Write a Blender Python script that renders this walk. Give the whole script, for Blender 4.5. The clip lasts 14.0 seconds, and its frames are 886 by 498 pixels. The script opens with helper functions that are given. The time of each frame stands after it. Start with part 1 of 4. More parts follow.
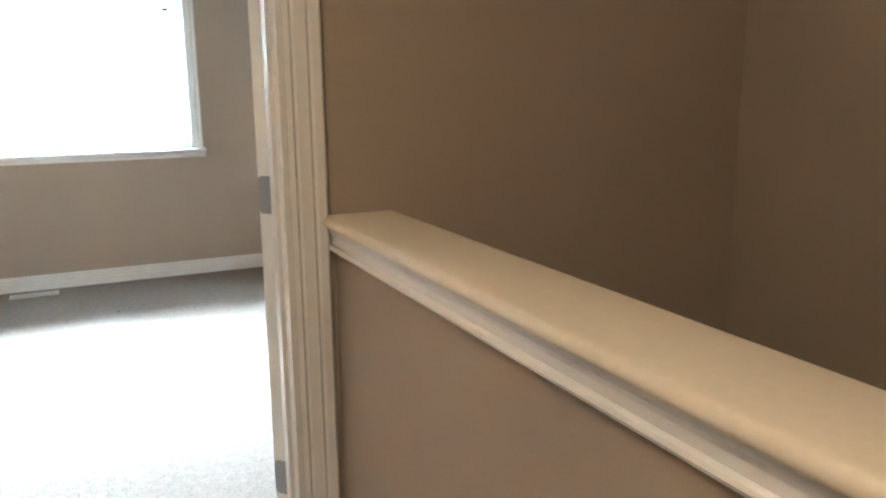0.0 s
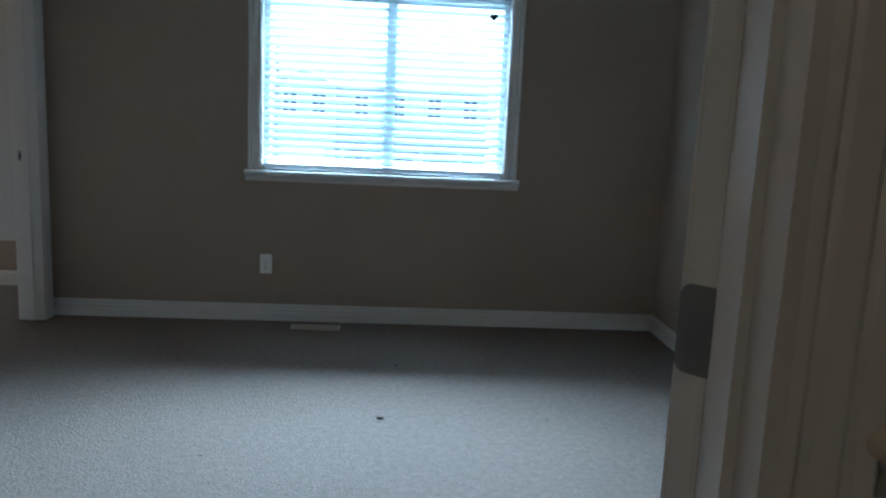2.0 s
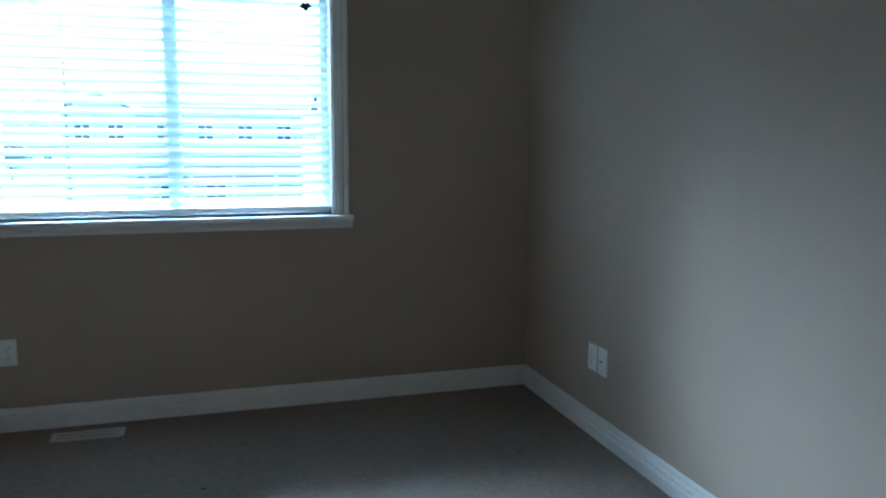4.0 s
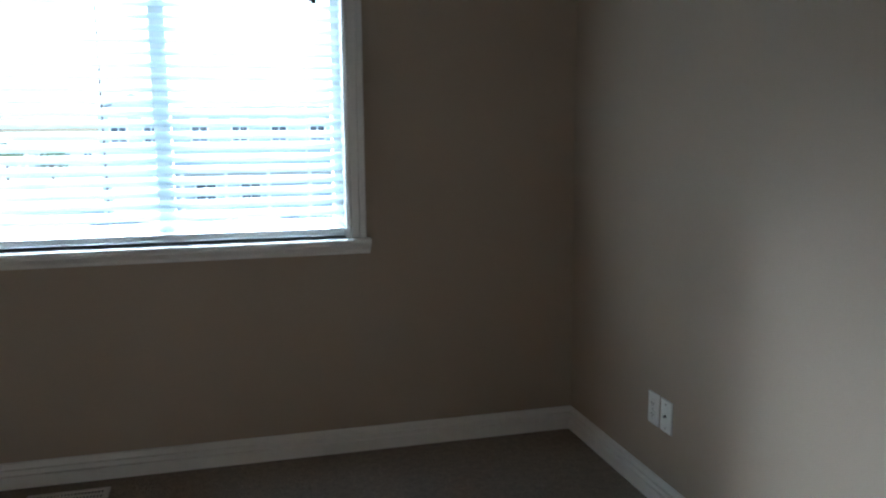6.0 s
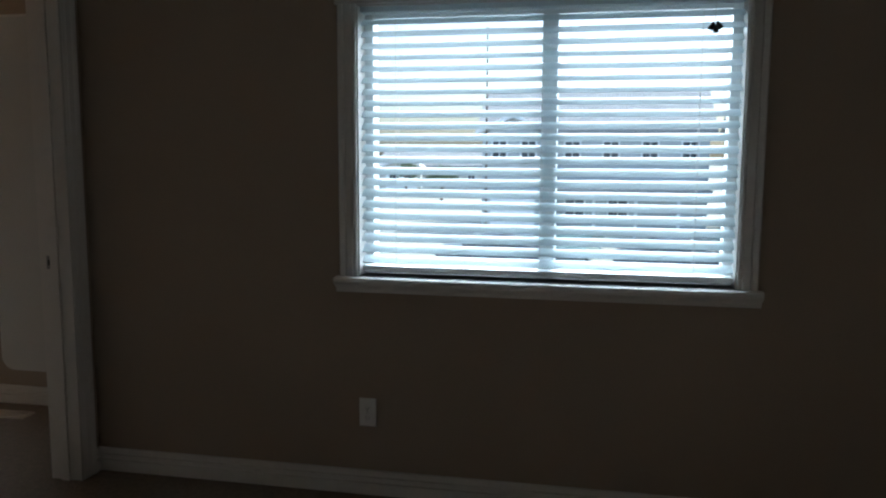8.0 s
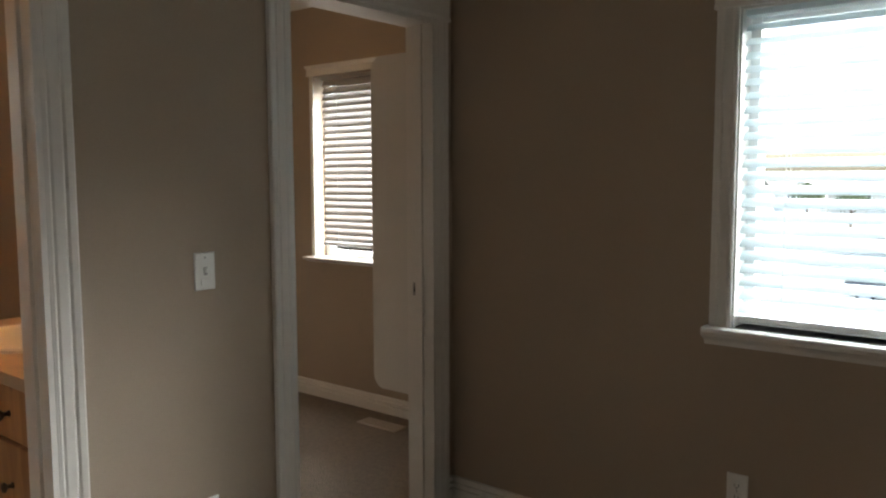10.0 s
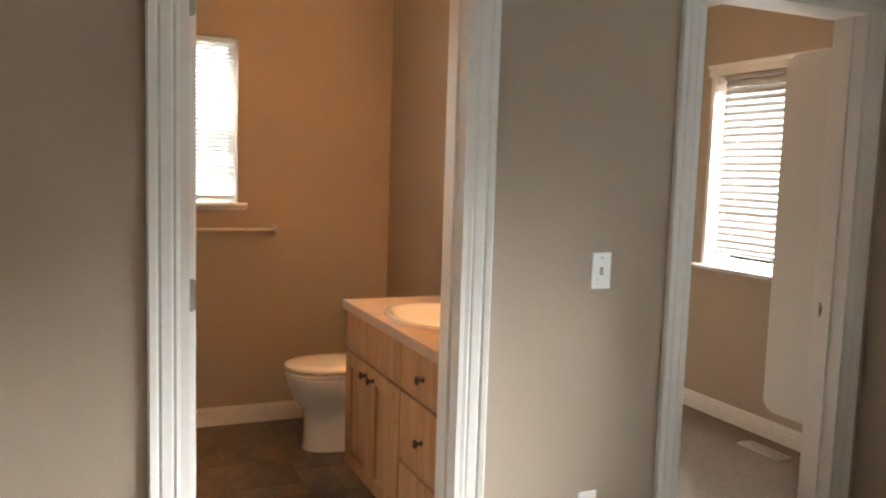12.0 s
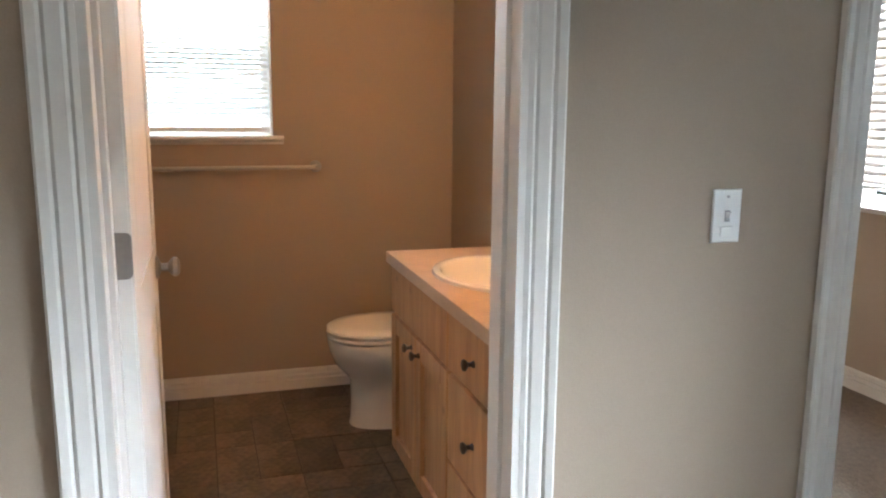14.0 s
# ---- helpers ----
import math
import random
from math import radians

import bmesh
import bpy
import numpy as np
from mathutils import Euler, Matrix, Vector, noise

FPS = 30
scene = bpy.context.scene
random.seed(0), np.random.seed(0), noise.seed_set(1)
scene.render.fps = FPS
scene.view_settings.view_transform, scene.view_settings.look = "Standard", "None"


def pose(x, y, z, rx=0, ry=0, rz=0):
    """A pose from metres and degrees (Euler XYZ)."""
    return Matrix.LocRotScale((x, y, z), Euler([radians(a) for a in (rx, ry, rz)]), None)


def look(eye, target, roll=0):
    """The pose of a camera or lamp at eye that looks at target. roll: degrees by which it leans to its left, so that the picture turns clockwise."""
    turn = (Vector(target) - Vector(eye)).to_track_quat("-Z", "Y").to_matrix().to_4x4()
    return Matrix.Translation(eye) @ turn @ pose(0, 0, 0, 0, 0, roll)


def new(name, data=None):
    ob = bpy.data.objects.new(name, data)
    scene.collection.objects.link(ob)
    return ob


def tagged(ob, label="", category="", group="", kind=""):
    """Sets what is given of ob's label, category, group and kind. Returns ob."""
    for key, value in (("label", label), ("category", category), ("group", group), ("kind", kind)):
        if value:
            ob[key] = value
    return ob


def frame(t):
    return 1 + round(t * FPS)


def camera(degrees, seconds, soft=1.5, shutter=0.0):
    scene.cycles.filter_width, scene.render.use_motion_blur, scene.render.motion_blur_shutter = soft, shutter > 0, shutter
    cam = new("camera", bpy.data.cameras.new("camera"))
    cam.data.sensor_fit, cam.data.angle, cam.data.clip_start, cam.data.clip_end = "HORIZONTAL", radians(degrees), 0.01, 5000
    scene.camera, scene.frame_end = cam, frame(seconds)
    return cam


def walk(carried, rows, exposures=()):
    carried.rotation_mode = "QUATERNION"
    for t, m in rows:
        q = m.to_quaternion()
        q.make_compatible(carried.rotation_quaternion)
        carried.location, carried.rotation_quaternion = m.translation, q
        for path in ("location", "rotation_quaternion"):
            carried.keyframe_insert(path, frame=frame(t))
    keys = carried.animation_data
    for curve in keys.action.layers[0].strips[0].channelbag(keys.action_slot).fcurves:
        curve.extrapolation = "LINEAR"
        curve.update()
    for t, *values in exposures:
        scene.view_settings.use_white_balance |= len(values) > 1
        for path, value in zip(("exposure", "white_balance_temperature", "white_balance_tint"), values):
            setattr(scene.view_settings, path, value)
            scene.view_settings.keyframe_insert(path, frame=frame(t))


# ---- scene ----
cam = camera(58.8, 14.0, soft=2.2)
PATH = [
    (0, (-1.774, -5.735, 1.309), (-0.933, -3.967, 0.9), -0.6),
    (0.5, (-1.655, -5.432, 1.292), (-1.294, -3.499, 0.928), 0.1),
    (1, (-1.639, -5.189, 1.276), (-1.69, -3.216, 0.956), 1.2),
    (1.5, (-1.674, -4.909, 1.273), (-1.669, -2.932, 0.97), 2.5),
    (2, (-1.665, -4.621, 1.254), (-1.516, -2.655, 0.919), 2.7),
    (2.5, (-1.646, -4.315, 1.278), (-1.614, -2.333, 1.014), 2.5),
    (3, (-1.679, -4.04, 1.265), (-1.501, -2.071, 0.958), 2.5),
    (3.5, (-1.662, -3.842, 1.259), (-1.213, -1.916, 0.958), 0.5),
    (4, (-1.562, -3.61, 1.251), (-0.976, -1.718, 0.969), 0.3),
    (4.2, (-1.498, -3.545, 1.247), (-0.887, -1.66, 0.972), 0.3),
    (6.3, (-1.37, -3.065, 1.345), (-0.937, -1.133, 1.041), -1.0),
    (6.5, (-1.353, -3.033, 1.369), (-1.076, -1.076, 1.059), -1.0),
    (7, (-1.363, -3.009, 1.386), (-1.442, -1.031, 1.102), -1.3),
    (7.2, (-1.387, -3.009, 1.37), (-1.551, -1.033, 1.108), -1.0),
    (9.3, (-1.514, -2.708, 1.4), (-2.408, -0.93, 1.198), 0.2),
    (9.5, (-1.529, -2.671, 1.405), (-2.549, -0.962, 1.21), -0.1),
    (10, (-1.509, -2.615, 1.399), (-2.764, -1.07, 1.216), -0.2),
    (10.5, (-1.504, -2.619, 1.396), (-2.956, -1.257, 1.199), 0.8),
    (11, (-1.502, -2.638, 1.4), (-3.14, -1.51, 1.189), 1.0),
    (11.5, (-1.524, -2.649, 1.412), (-3.272, -1.702, 1.201), 1.2),
    (12, (-1.547, -2.663, 1.408), (-3.367, -1.858, 1.212), 1.8),
    (12.5, (-1.565, -2.655, 1.379), (-3.456, -2.032, 1.188), 1.9),
    (13, (-1.673, -2.578, 1.331), (-3.55, -1.957, 1.031), 1.6),
    (13.5, (-1.916, -2.449, 1.336), (-3.783, -1.821, 0.993), 1.3),
    (14, (-2.159, -2.294, 1.335), (-4.041, -1.714, 0.984), 0.5),
]
EXPOSURES = [(0.0, 5.65, 5600, 6), (0.4, 4.75, 5200, 4), (0.9, 3.5, 4950, 4), (1.5, 3.0, 4850, 3), (2.5, 3.0, 4800, 1), (4.2, 3.2, 4700, 0),
             (6.4, 3.2, 5700, 8), (7.0, 1.95, 5700, 8), (9.4, 1.65, 6700, 12), (10.0, 2.8, 7200, 14), (10.5, 3.6, 8300, 22),
             (11.2, 4.15, 7600, 18), (12.5, 4.2, 6800, 14), (14.0, 4.15, 6100, 12)]
walk(cam, [(t, look(eye, target, roll)) for t, eye, target, roll in PATH], EXPOSURES)

# ---- world and lights ----
world = bpy.data.worlds.new("World")
scene.world = world
world.use_nodes = True
wn = world.node_tree
sky = wn.nodes.new("ShaderNodeTexSky")
sky.sky_type = "NISHITA"
sky.sun_disc = False
sky.sun_elevation = radians(50)
sky.sun_rotation = radians(60)
sky.dust_density = 4.0
wn.links.new(sky.outputs[0], wn.nodes["Background"].inputs[0])
wn.nodes["Background"].inputs[1].default_value = 0.15


def lamp(name, kind, m, energy, color, **more):
    data = bpy.data.lights.new(name, kind)
    data.energy, data.color = energy, color
    if "size" in more:
        data.shape = "RECTANGLE"
        data.size, data.size_y = more["size"]
    if "radius" in more:
        data.shadow_soft_size = more["radius"]
    if "angle" in more:
        data.angle = radians(more["angle"])
    ob = new(name, data)
    ob.matrix_world = m
    return ob


lamp("sun", "SUN", look((9.6, 5.6, 13.2), (0, 0, 0)), 2.0, (1.0, 0.96, 0.9), angle=12)
# sky light that falls through the three windows
DAY = (0.82, 0.93, 1.0)
lamp("window_sky", "AREA", look((-1.3, 4.4, 4.05), (-1.5, 0.0, 1.45)), 740, DAY, size=(7.5, 2.4))
lamp("closet_sky", "AREA", look((-4.65, 1.34, 2.85), (-4.65, -0.5, 0.7)), 0.35, DAY, size=(1.2, 1.0))
lamp("bath_sky", "AREA", look((-6.45, -2.41, 2.85), (-4.6, -2.41, 0.8)), 28, DAY, size=(0.9, 1.0))
WARM = (1.0, 0.50, 0.19)
# first one: unseen fill added to brighten the hall and half wall
lamp("hall_fill", "POINT", pose(-2.25, -5.8, 2.2), 0.5, (1.0, 0.80, 0.58), radius=0.1)
lamp("bath_bulb", "POINT", pose(-4.3, -1.28, 1.98), 1.35, WARM, radius=0.06)
lamp("closet_bulb", "POINT", pose(-4.9, -0.3, 2.25), 0.12, WARM, radius=0.06)


# ---- materials ----
def material(name, color, rough=0.6, metal=0.0, vary=0.12, scale=6.0, grain=120.0, bump=0.1, spec=0.5, depth=0.002):
    """Two scales of colour variation and a fine relief."""
    m = bpy.data.materials.new(name)
    m.use_nodes = True
    n, l = m.node_tree.nodes, m.node_tree.links
    b = n["Principled BSDF"]
    b.inputs["Roughness"].default_value = rough
    b.inputs["Metallic"].default_value = metal
    b.inputs["Specular IOR Level"].default_value = spec
    tc = n.new("ShaderNodeTexCoord")
    big, fine = n.new("ShaderNodeTexNoise"), n.new("ShaderNodeTexNoise")
    for tex, sc, det in ((big, scale, 4.0), (fine, grain, 3.0)):
        tex.inputs["Scale"].default_value = sc
        tex.inputs["Detail"].default_value = det
        l.new(tc.outputs["Object"], tex.inputs["Vector"])
    add = n.new("ShaderNodeMath")
    add.operation = "ADD"
    l.new(big.outputs["Fac"], add.inputs[0])
    l.new(fine.outputs["Fac"], add.inputs[1])
    ramp = n.new("ShaderNodeMapRange")
    ramp.inputs["From Min"].default_value, ramp.inputs["From Max"].default_value = 0.6, 1.4
    ramp.inputs["To Min"].default_value, ramp.inputs["To Max"].default_value = 1 - vary, 1 + vary
    l.new(add.outputs[0], ramp.inputs["Value"])
    mul = n.new("ShaderNodeVectorMath")
    mul.operation = "SCALE"
    mul.inputs[0].default_value = color
    l.new(ramp.outputs[0], mul.inputs["Scale"])
    l.new(mul.outputs[0], b.inputs["Base Color"])
    if bump:
        bm_ = n.new("ShaderNodeBump")
        bm_.inputs["Strength"].default_value = bump
        bm_.inputs["Distance"].default_value = depth
        l.new(fine.outputs["Fac"], bm_.inputs["Height"])
        l.new(bm_.outputs[0], b.inputs["Normal"])
    return m


def wood(name, color, dark, rough=0.4):
    m = bpy.data.materials.new(name)
    m.use_nodes = True
    n, l = m.node_tree.nodes, m.node_tree.links
    b = n["Principled BSDF"]
    b.inputs["Roughness"].default_value = rough
    tc, mp = n.new("ShaderNodeTexCoord"), n.new("ShaderNodeMapping")
    mp.inputs["Scale"].default_value = (9, 9, 1.1)
    rnd = n.new("ShaderNodeObjectInfo")
    l.new(tc.outputs["Object"], mp.inputs["Vector"])
    l.new(rnd.outputs["Random"], mp.inputs["Location"])
    grain, fine = n.new("ShaderNodeTexNoise"), n.new("ShaderNodeTexNoise")
    grain.inputs["Scale"].default_value, grain.inputs["Detail"].default_value, grain.inputs["Distortion"].default_value = 2.2, 5, 1.4
    fine.inputs["Scale"].default_value = 16
    for tex in (grain, fine):
        l.new(mp.outputs[0], tex.inputs["Vector"])
    knot = n.new("ShaderNodeTexVoronoi")
    knot.inputs["Scale"].default_value = 7.0
    l.new(tc.outputs["Object"], knot.inputs["Vector"])
    kr = n.new("ShaderNodeMapRange")
    kr.inputs["From Min"].default_value, kr.inputs["From Max"].default_value = 0.05, 0.13
    kr.inputs["To Min"].default_value, kr.inputs["To Max"].default_value = 0.45, 1.0
    l.new(knot.outputs["Distance"], kr.inputs["Value"])
    mix = n.new("ShaderNodeMix")
    mix.data_type = "RGBA"
    mix.inputs[6].default_value, mix.inputs[7].default_value = (*dark, 1), (*color, 1)
    r = n.new("ShaderNodeMapRange")
    r.inputs["From Min"].default_value, r.inputs["From Max"].default_value = 0.32, 0.62
    l.new(grain.outputs["Fac"], r.inputs["Value"])
    l.new(r.outputs[0], mix.inputs[0])
    sc = n.new("ShaderNodeVectorMath")
    sc.operation = "SCALE"
    l.new(mix.outputs[2], sc.inputs[0])
    l.new(kr.outputs[0], sc.inputs["Scale"])
    l.new(sc.outputs[0], b.inputs["Base Color"])
    bm_ = n.new("ShaderNodeBump")
    bm_.inputs["Strength"].default_value, bm_.inputs["Distance"].default_value = 0.15, 0.001
    l.new(fine.outputs["Fac"], bm_.inputs["Height"])
    l.new(bm_.outputs[0], b.inputs["Normal"])
    return m


def carpet_material(name, color):
    m = material(name, color, rough=0.95, vary=0.24, scale=34.0, grain=90.0, bump=0.8, spec=0.1, depth=0.008)
    n, l = m.node_tree.nodes, m.node_tree.links
    tuft = n.new("ShaderNodeTexVoronoi")
    tuft.inputs["Scale"].default_value = 110
    tc = n.new("ShaderNodeTexCoord")
    l.new(tc.outputs["Object"], tuft.inputs["Vector"])
    old = [k for k in n if k.bl_idname == "ShaderNodeBump"][0]
    b2 = n.new("ShaderNodeBump")
    b2.inputs["Strength"].default_value, b2.inputs["Distance"].default_value = 0.35, 0.003
    l.new(tuft.outputs["Distance"], b2.inputs["Height"])
    l.new(old.outputs[0], b2.inputs["Normal"])
    l.new(b2.outputs[0], n["Principled BSDF"].inputs["Normal"])
    return m


def tile_material(name):
    m = material(name, (0.14, 0.10, 0.07), rough=0.35, vary=0.75, scale=7.0, grain=45.0, bump=0.1)
    n, l = m.node_tree.nodes, m.node_tree.links
    info = n.new("ShaderNodeObjectInfo")
    r = n.new("ShaderNodeMapRange")
    r.inputs["To Min"].default_value, r.inputs["To Max"].default_value = 0.75, 1.3
    l.new(info.outputs["Random"], r.inputs["Value"])
    sc = n.new("ShaderNodeVectorMath")
    sc.operation = "SCALE"
    old = n["Principled BSDF"].inputs["Base Color"].links[0].from_socket
    l.new(old, sc.inputs[0])
    l.new(r.outputs[0], sc.inputs["Scale"])
    l.new(sc.outputs[0], n["Principled BSDF"].inputs["Base Color"])
    return m


def slat_material(name, color, share):
    m = material(name, color, rough=0.45, vary=0.03, bump=0.0)
    n, l = m.node_tree.nodes, m.node_tree.links
    tr, mix = n.new("ShaderNodeBsdfTranslucent"), n.new("ShaderNodeMixShader")
    tr.inputs["Color"].default_value = (*color, 1)
    mix.inputs[0].default_value = share
    l.new(n["Principled BSDF"].outputs[0], mix.inputs[1])
    l.new(tr.outputs[0], mix.inputs[2])
    l.new(mix.outputs[0], n["Material Output"].inputs["Surface"])
    return m


def glass_material(name):
    m = bpy.data.materials.new(name)
    m.use_nodes = True
    n, l = m.node_tree.nodes, m.node_tree.links
    tr, gl, mix, fr = (n.new(k) for k in ("ShaderNodeBsdfTransparent", "ShaderNodeBsdfGlossy", "ShaderNodeMixShader", "ShaderNodeFresnel"))
    tr.inputs["Color"].default_value = (0.93, 0.985, 1.0, 1)
    gl.inputs["Roughness"].default_value = 0.02
    l.new(fr.outputs[0], mix.inputs[0])
    l.new(tr.outputs[0], mix.inputs[1])
    l.new(gl.outputs[0], mix.inputs[2])
    l.new(mix.outputs[0], n["Material Output"].inputs["Surface"])
    return m


def glow_material(name, color, strength):
    m = bpy.data.materials.new(name)
    m.use_nodes = True
    b = m.node_tree.nodes["Principled BSDF"]
    b.inputs["Base Color"].default_value = (*color, 1)
    b.inputs["Emission Color"].default_value = (*color, 1)
    b.inputs["Emission Strength"].default_value = strength
    return m


PAINT = material("tan_wall_paint", (0.385, 0.308, 0.237), rough=0.75, vary=0.05, scale=1.6, grain=220, bump=0.25, spec=0.25, depth=0.0015)
CEIL = material("white_ceiling_paint", (0.75, 0.73, 0.69), rough=0.9, vary=0.05, grain=60, bump=0.5)
TRIM = material("white_trim_paint", (0.72, 0.69, 0.65), rough=0.38, vary=0.04, scale=3, grain=40, bump=0.06)
DOORW = material("white_door_paint", (0.78, 0.76, 0.72), rough=0.4, vary=0.03, scale=3, grain=70, bump=0.08)
CAP = material("cream_cap_paint", (0.72, 0.62, 0.48), rough=0.45, vary=0.05, scale=4, grain=60, bump=0.08)
CARPET = carpet_material("beige_carpet", (0.225, 0.185, 0.15))
TILE = tile_material("brown_slate_tile")
GROUT = material("dark_grout", (0.10, 0.08, 0.06), rough=0.9)
PLASTIC = material("white_plastic", (0.80, 0.79, 0.76), rough=0.35, vary=0.02, bump=0.0)
DARK = material("dark_slot", (0.03, 0.03, 0.03), rough=0.7)
NICKEL = material("satin_nickel", (0.36, 0.35, 0.34), rough=0.42, metal=1.0, vary=0.08)
CHROME = material("polished_chrome", (0.75, 0.74, 0.72), rough=0.12, metal=1.0, vary=0.03, bump=0)
BRONZE = material("dark_bronze", (0.10, 0.075, 0.055), rough=0.4, metal=0.8)
VINYL = material("white_window_vinyl", (0.78, 0.80, 0.80), rough=0.4, vary=0.02, bump=0)
SLAT = slat_material("white_blind_slat", (0.76, 0.82, 0.84), 0.6)
# white closet slats, their backlit shade put into a darker colour
SLAT_SHADED = slat_material("shaded_closet_blind_slat", (0.50, 0.48, 0.46), 0.02)
SLAT_THIN = slat_material("thin_white_blind_slat", (0.82, 0.81, 0.78), 0.6)
GLASS = glass_material("window_glass")
PINE = wood("knotty_alder_wood", (0.50, 0.27, 0.12), (0.36, 0.17, 0.07))
LAMINATE = material("tan_laminate_counter", (0.52, 0.38, 0.26), rough=0.35, vary=0.16, scale=14, grain=140, bump=0.03)
CERAMIC = material("white_ceramic", (0.80, 0.77, 0.71), rough=0.1, vary=0.02, bump=0)
MELAMINE = material("white_melamine", (0.68, 0.66, 0.62), rough=0.45, vary=0.03, bump=0)
METALVENT = material("cream_vent_metal", (0.55, 0.49, 0.42), rough=0.45, vary=0.05)
CORD = material("white_cord", (0.7, 0.7, 0.68), rough=0.8)
BULB = glow_material("lamp_glass", (1.0, 0.75, 0.45), 1.0)
LITTER = material("dry_debris", (0.06, 0.045, 0.03), rough=0.9)
SIDING = material("grey_blue_siding", (0.40, 0.42, 0.43), rough=0.8, vary=0.08, scale=1, grain=8)
SIDING2 = material("beige_siding", (0.56, 0.54, 0.50), rough=0.8, vary=0.08, scale=1, grain=8)
ROOF = material("grey_shingles", (0.21, 0.215, 0.22), rough=0.95, vary=0.2, scale=1.5, grain=9)
EXTRIM = material("white_house_trim", (0.8, 0.8, 0.8), rough=0.6)
EXGLASS = material("dark_house_glass", (0.05, 0.06, 0.07), rough=0.15, vary=0.05)
GRASS = material("dry_lawn", (0.27, 0.27, 0.23), rough=1.0, vary=0.35, scale=0.3, grain=4)
ASPHALT = material("asphalt", (0.20, 0.20, 0.20), rough=0.9, vary=0.15, scale=0.5, grain=12)
CONCRETE = material("pale_concrete", (0.48, 0.47, 0.45), rough=0.9, vary=0.1, scale=0.5, grain=9)
RUBBER = material("tyre_rubber", (0.03, 0.03, 0.03), rough=0.8)
LEAF = material("hazy_foliage", (0.09, 0.12, 0.06), rough=0.9, vary=0.4, scale=2, grain=9)
BARK = material("bark", (0.12, 0.09, 0.07), rough=0.95)
CARDARK = material("dark_car_paint", (0.05, 0.055, 0.07), rough=0.25, vary=0.03)
CARPALE = material("silver_car_paint", (0.5, 0.51, 0.52), rough=0.25, vary=0.03)
CARRED = material("green_car_paint", (0.10, 0.16, 0.15), rough=0.25, vary=0.03)


# ---- mesh helpers ----
def box_into(bm, x0, y0, z0, x1, y1, z1, bevel=0.0):
    r = bmesh.ops.create_cube(bm, size=1.0, matrix=Matrix.Translation(((x0 + x1) / 2, (y0 + y1) / 2, (z0 + z1) / 2))
                              @ Matrix.Diagonal((abs(x1 - x0), abs(y1 - y0), abs(z1 - z0), 1)))
    if bevel:
        edges = {e for v in r["verts"] for e in v.link_edges}
        bmesh.ops.bevel(bm, geom=list(edges), offset=bevel, segments=2, profile=0.6, affect="EDGES")
    return bm


def box(x0, y0, z0, x1, y1, z1, bevel=0.0):
    return box_into(bmesh.new(), x0, y0, z0, x1, y1, z1, bevel)


def boxes(rows, bevel=0.0):
    bm = bmesh.new()
    for r in rows:
        box_into(bm, *r, bevel=bevel)
    return bm


def cyl_into(bm, a, b, r0, r1=None, seg=20):
    a, b = Vector(a), Vector(b)
    m = Matrix.Translation((a + b) / 2) @ (b - a).to_track_quat("Z", "Y").to_matrix().to_4x4()
    bmesh.ops.create_cone(bm, cap_ends=True, segments=seg, radius1=r0, radius2=r0 if r1 is None else r1, depth=(b - a).length, matrix=m)
    return bm


def cyl(a, b, r0, r1=None, seg=20):
    return cyl_into(bmesh.new(), a, b, r0, r1, seg)


def loft(rings, caps=True):
    """A skin over rings of equally many points."""
    bm = bmesh.new()
    vs = [[bm.verts.new(p) for p in ring] for ring in rings]
    n = len(vs[0])
    for a, b in zip(vs, vs[1:]):
        for i in range(n):
            bm.faces.new((a[i], a[(i + 1) % n], b[(i + 1) % n], b[i]))
    if caps:
        bm.faces.new(vs[0][::-1])
        bm.faces.new(vs[-1])
    bmesh.ops.recalc_face_normals(bm, faces=bm.faces)
    return bm


def prism(profile, a, b, out, up):
    """Sweeps a profile of (out, up) pairs from a to b."""
    a, b, out, up = Vector(a), Vector(b), Vector(out), Vector(up)
    return loft([[e + out * p + up * q for p, q in profile] for e in (a, b)])


def ellipse(cx, cy, z, rx, ry, n=32, power=2.0):
    ring = []
    for i in range(n):
        t = 2 * math.pi * i / n
        c, s = math.cos(t), math.sin(t)
        k = 2.0 / power
        ring.append((cx + rx * math.copysign(abs(c) ** k, c), cy + ry * math.copysign(abs(s) ** k, s), z))
    return ring


def part(name, bm, mat, parent=None, label="", smooth=False):
    me = bpy.data.meshes.new(name)
    if smooth:
        for f in bm.faces:
            f.smooth = True
    bm.to_mesh(me)
    bm.free()
    me.materials.append(mat)
    if smooth:
        me.set_sharp_from_angle(angle=radians(40))
    ob = new(name, me)
    if parent is not None:
        ob.parent = parent
        ob.matrix_parent_inverse = parent.matrix_basis.inverted()
    if label:
        ob["label"] = label
    return ob


def thing(name, place, label, category, group="", kind=""):
    ob = new(name)
    ob.empty_display_size = 0.1
    ob.matrix_basis = Matrix.Translation(place)
    return tagged(ob, label, category, group, kind)


def setting(name, bm, mat, label, category):
    return tagged(part(name, bm, mat), label, category, kind="structure")


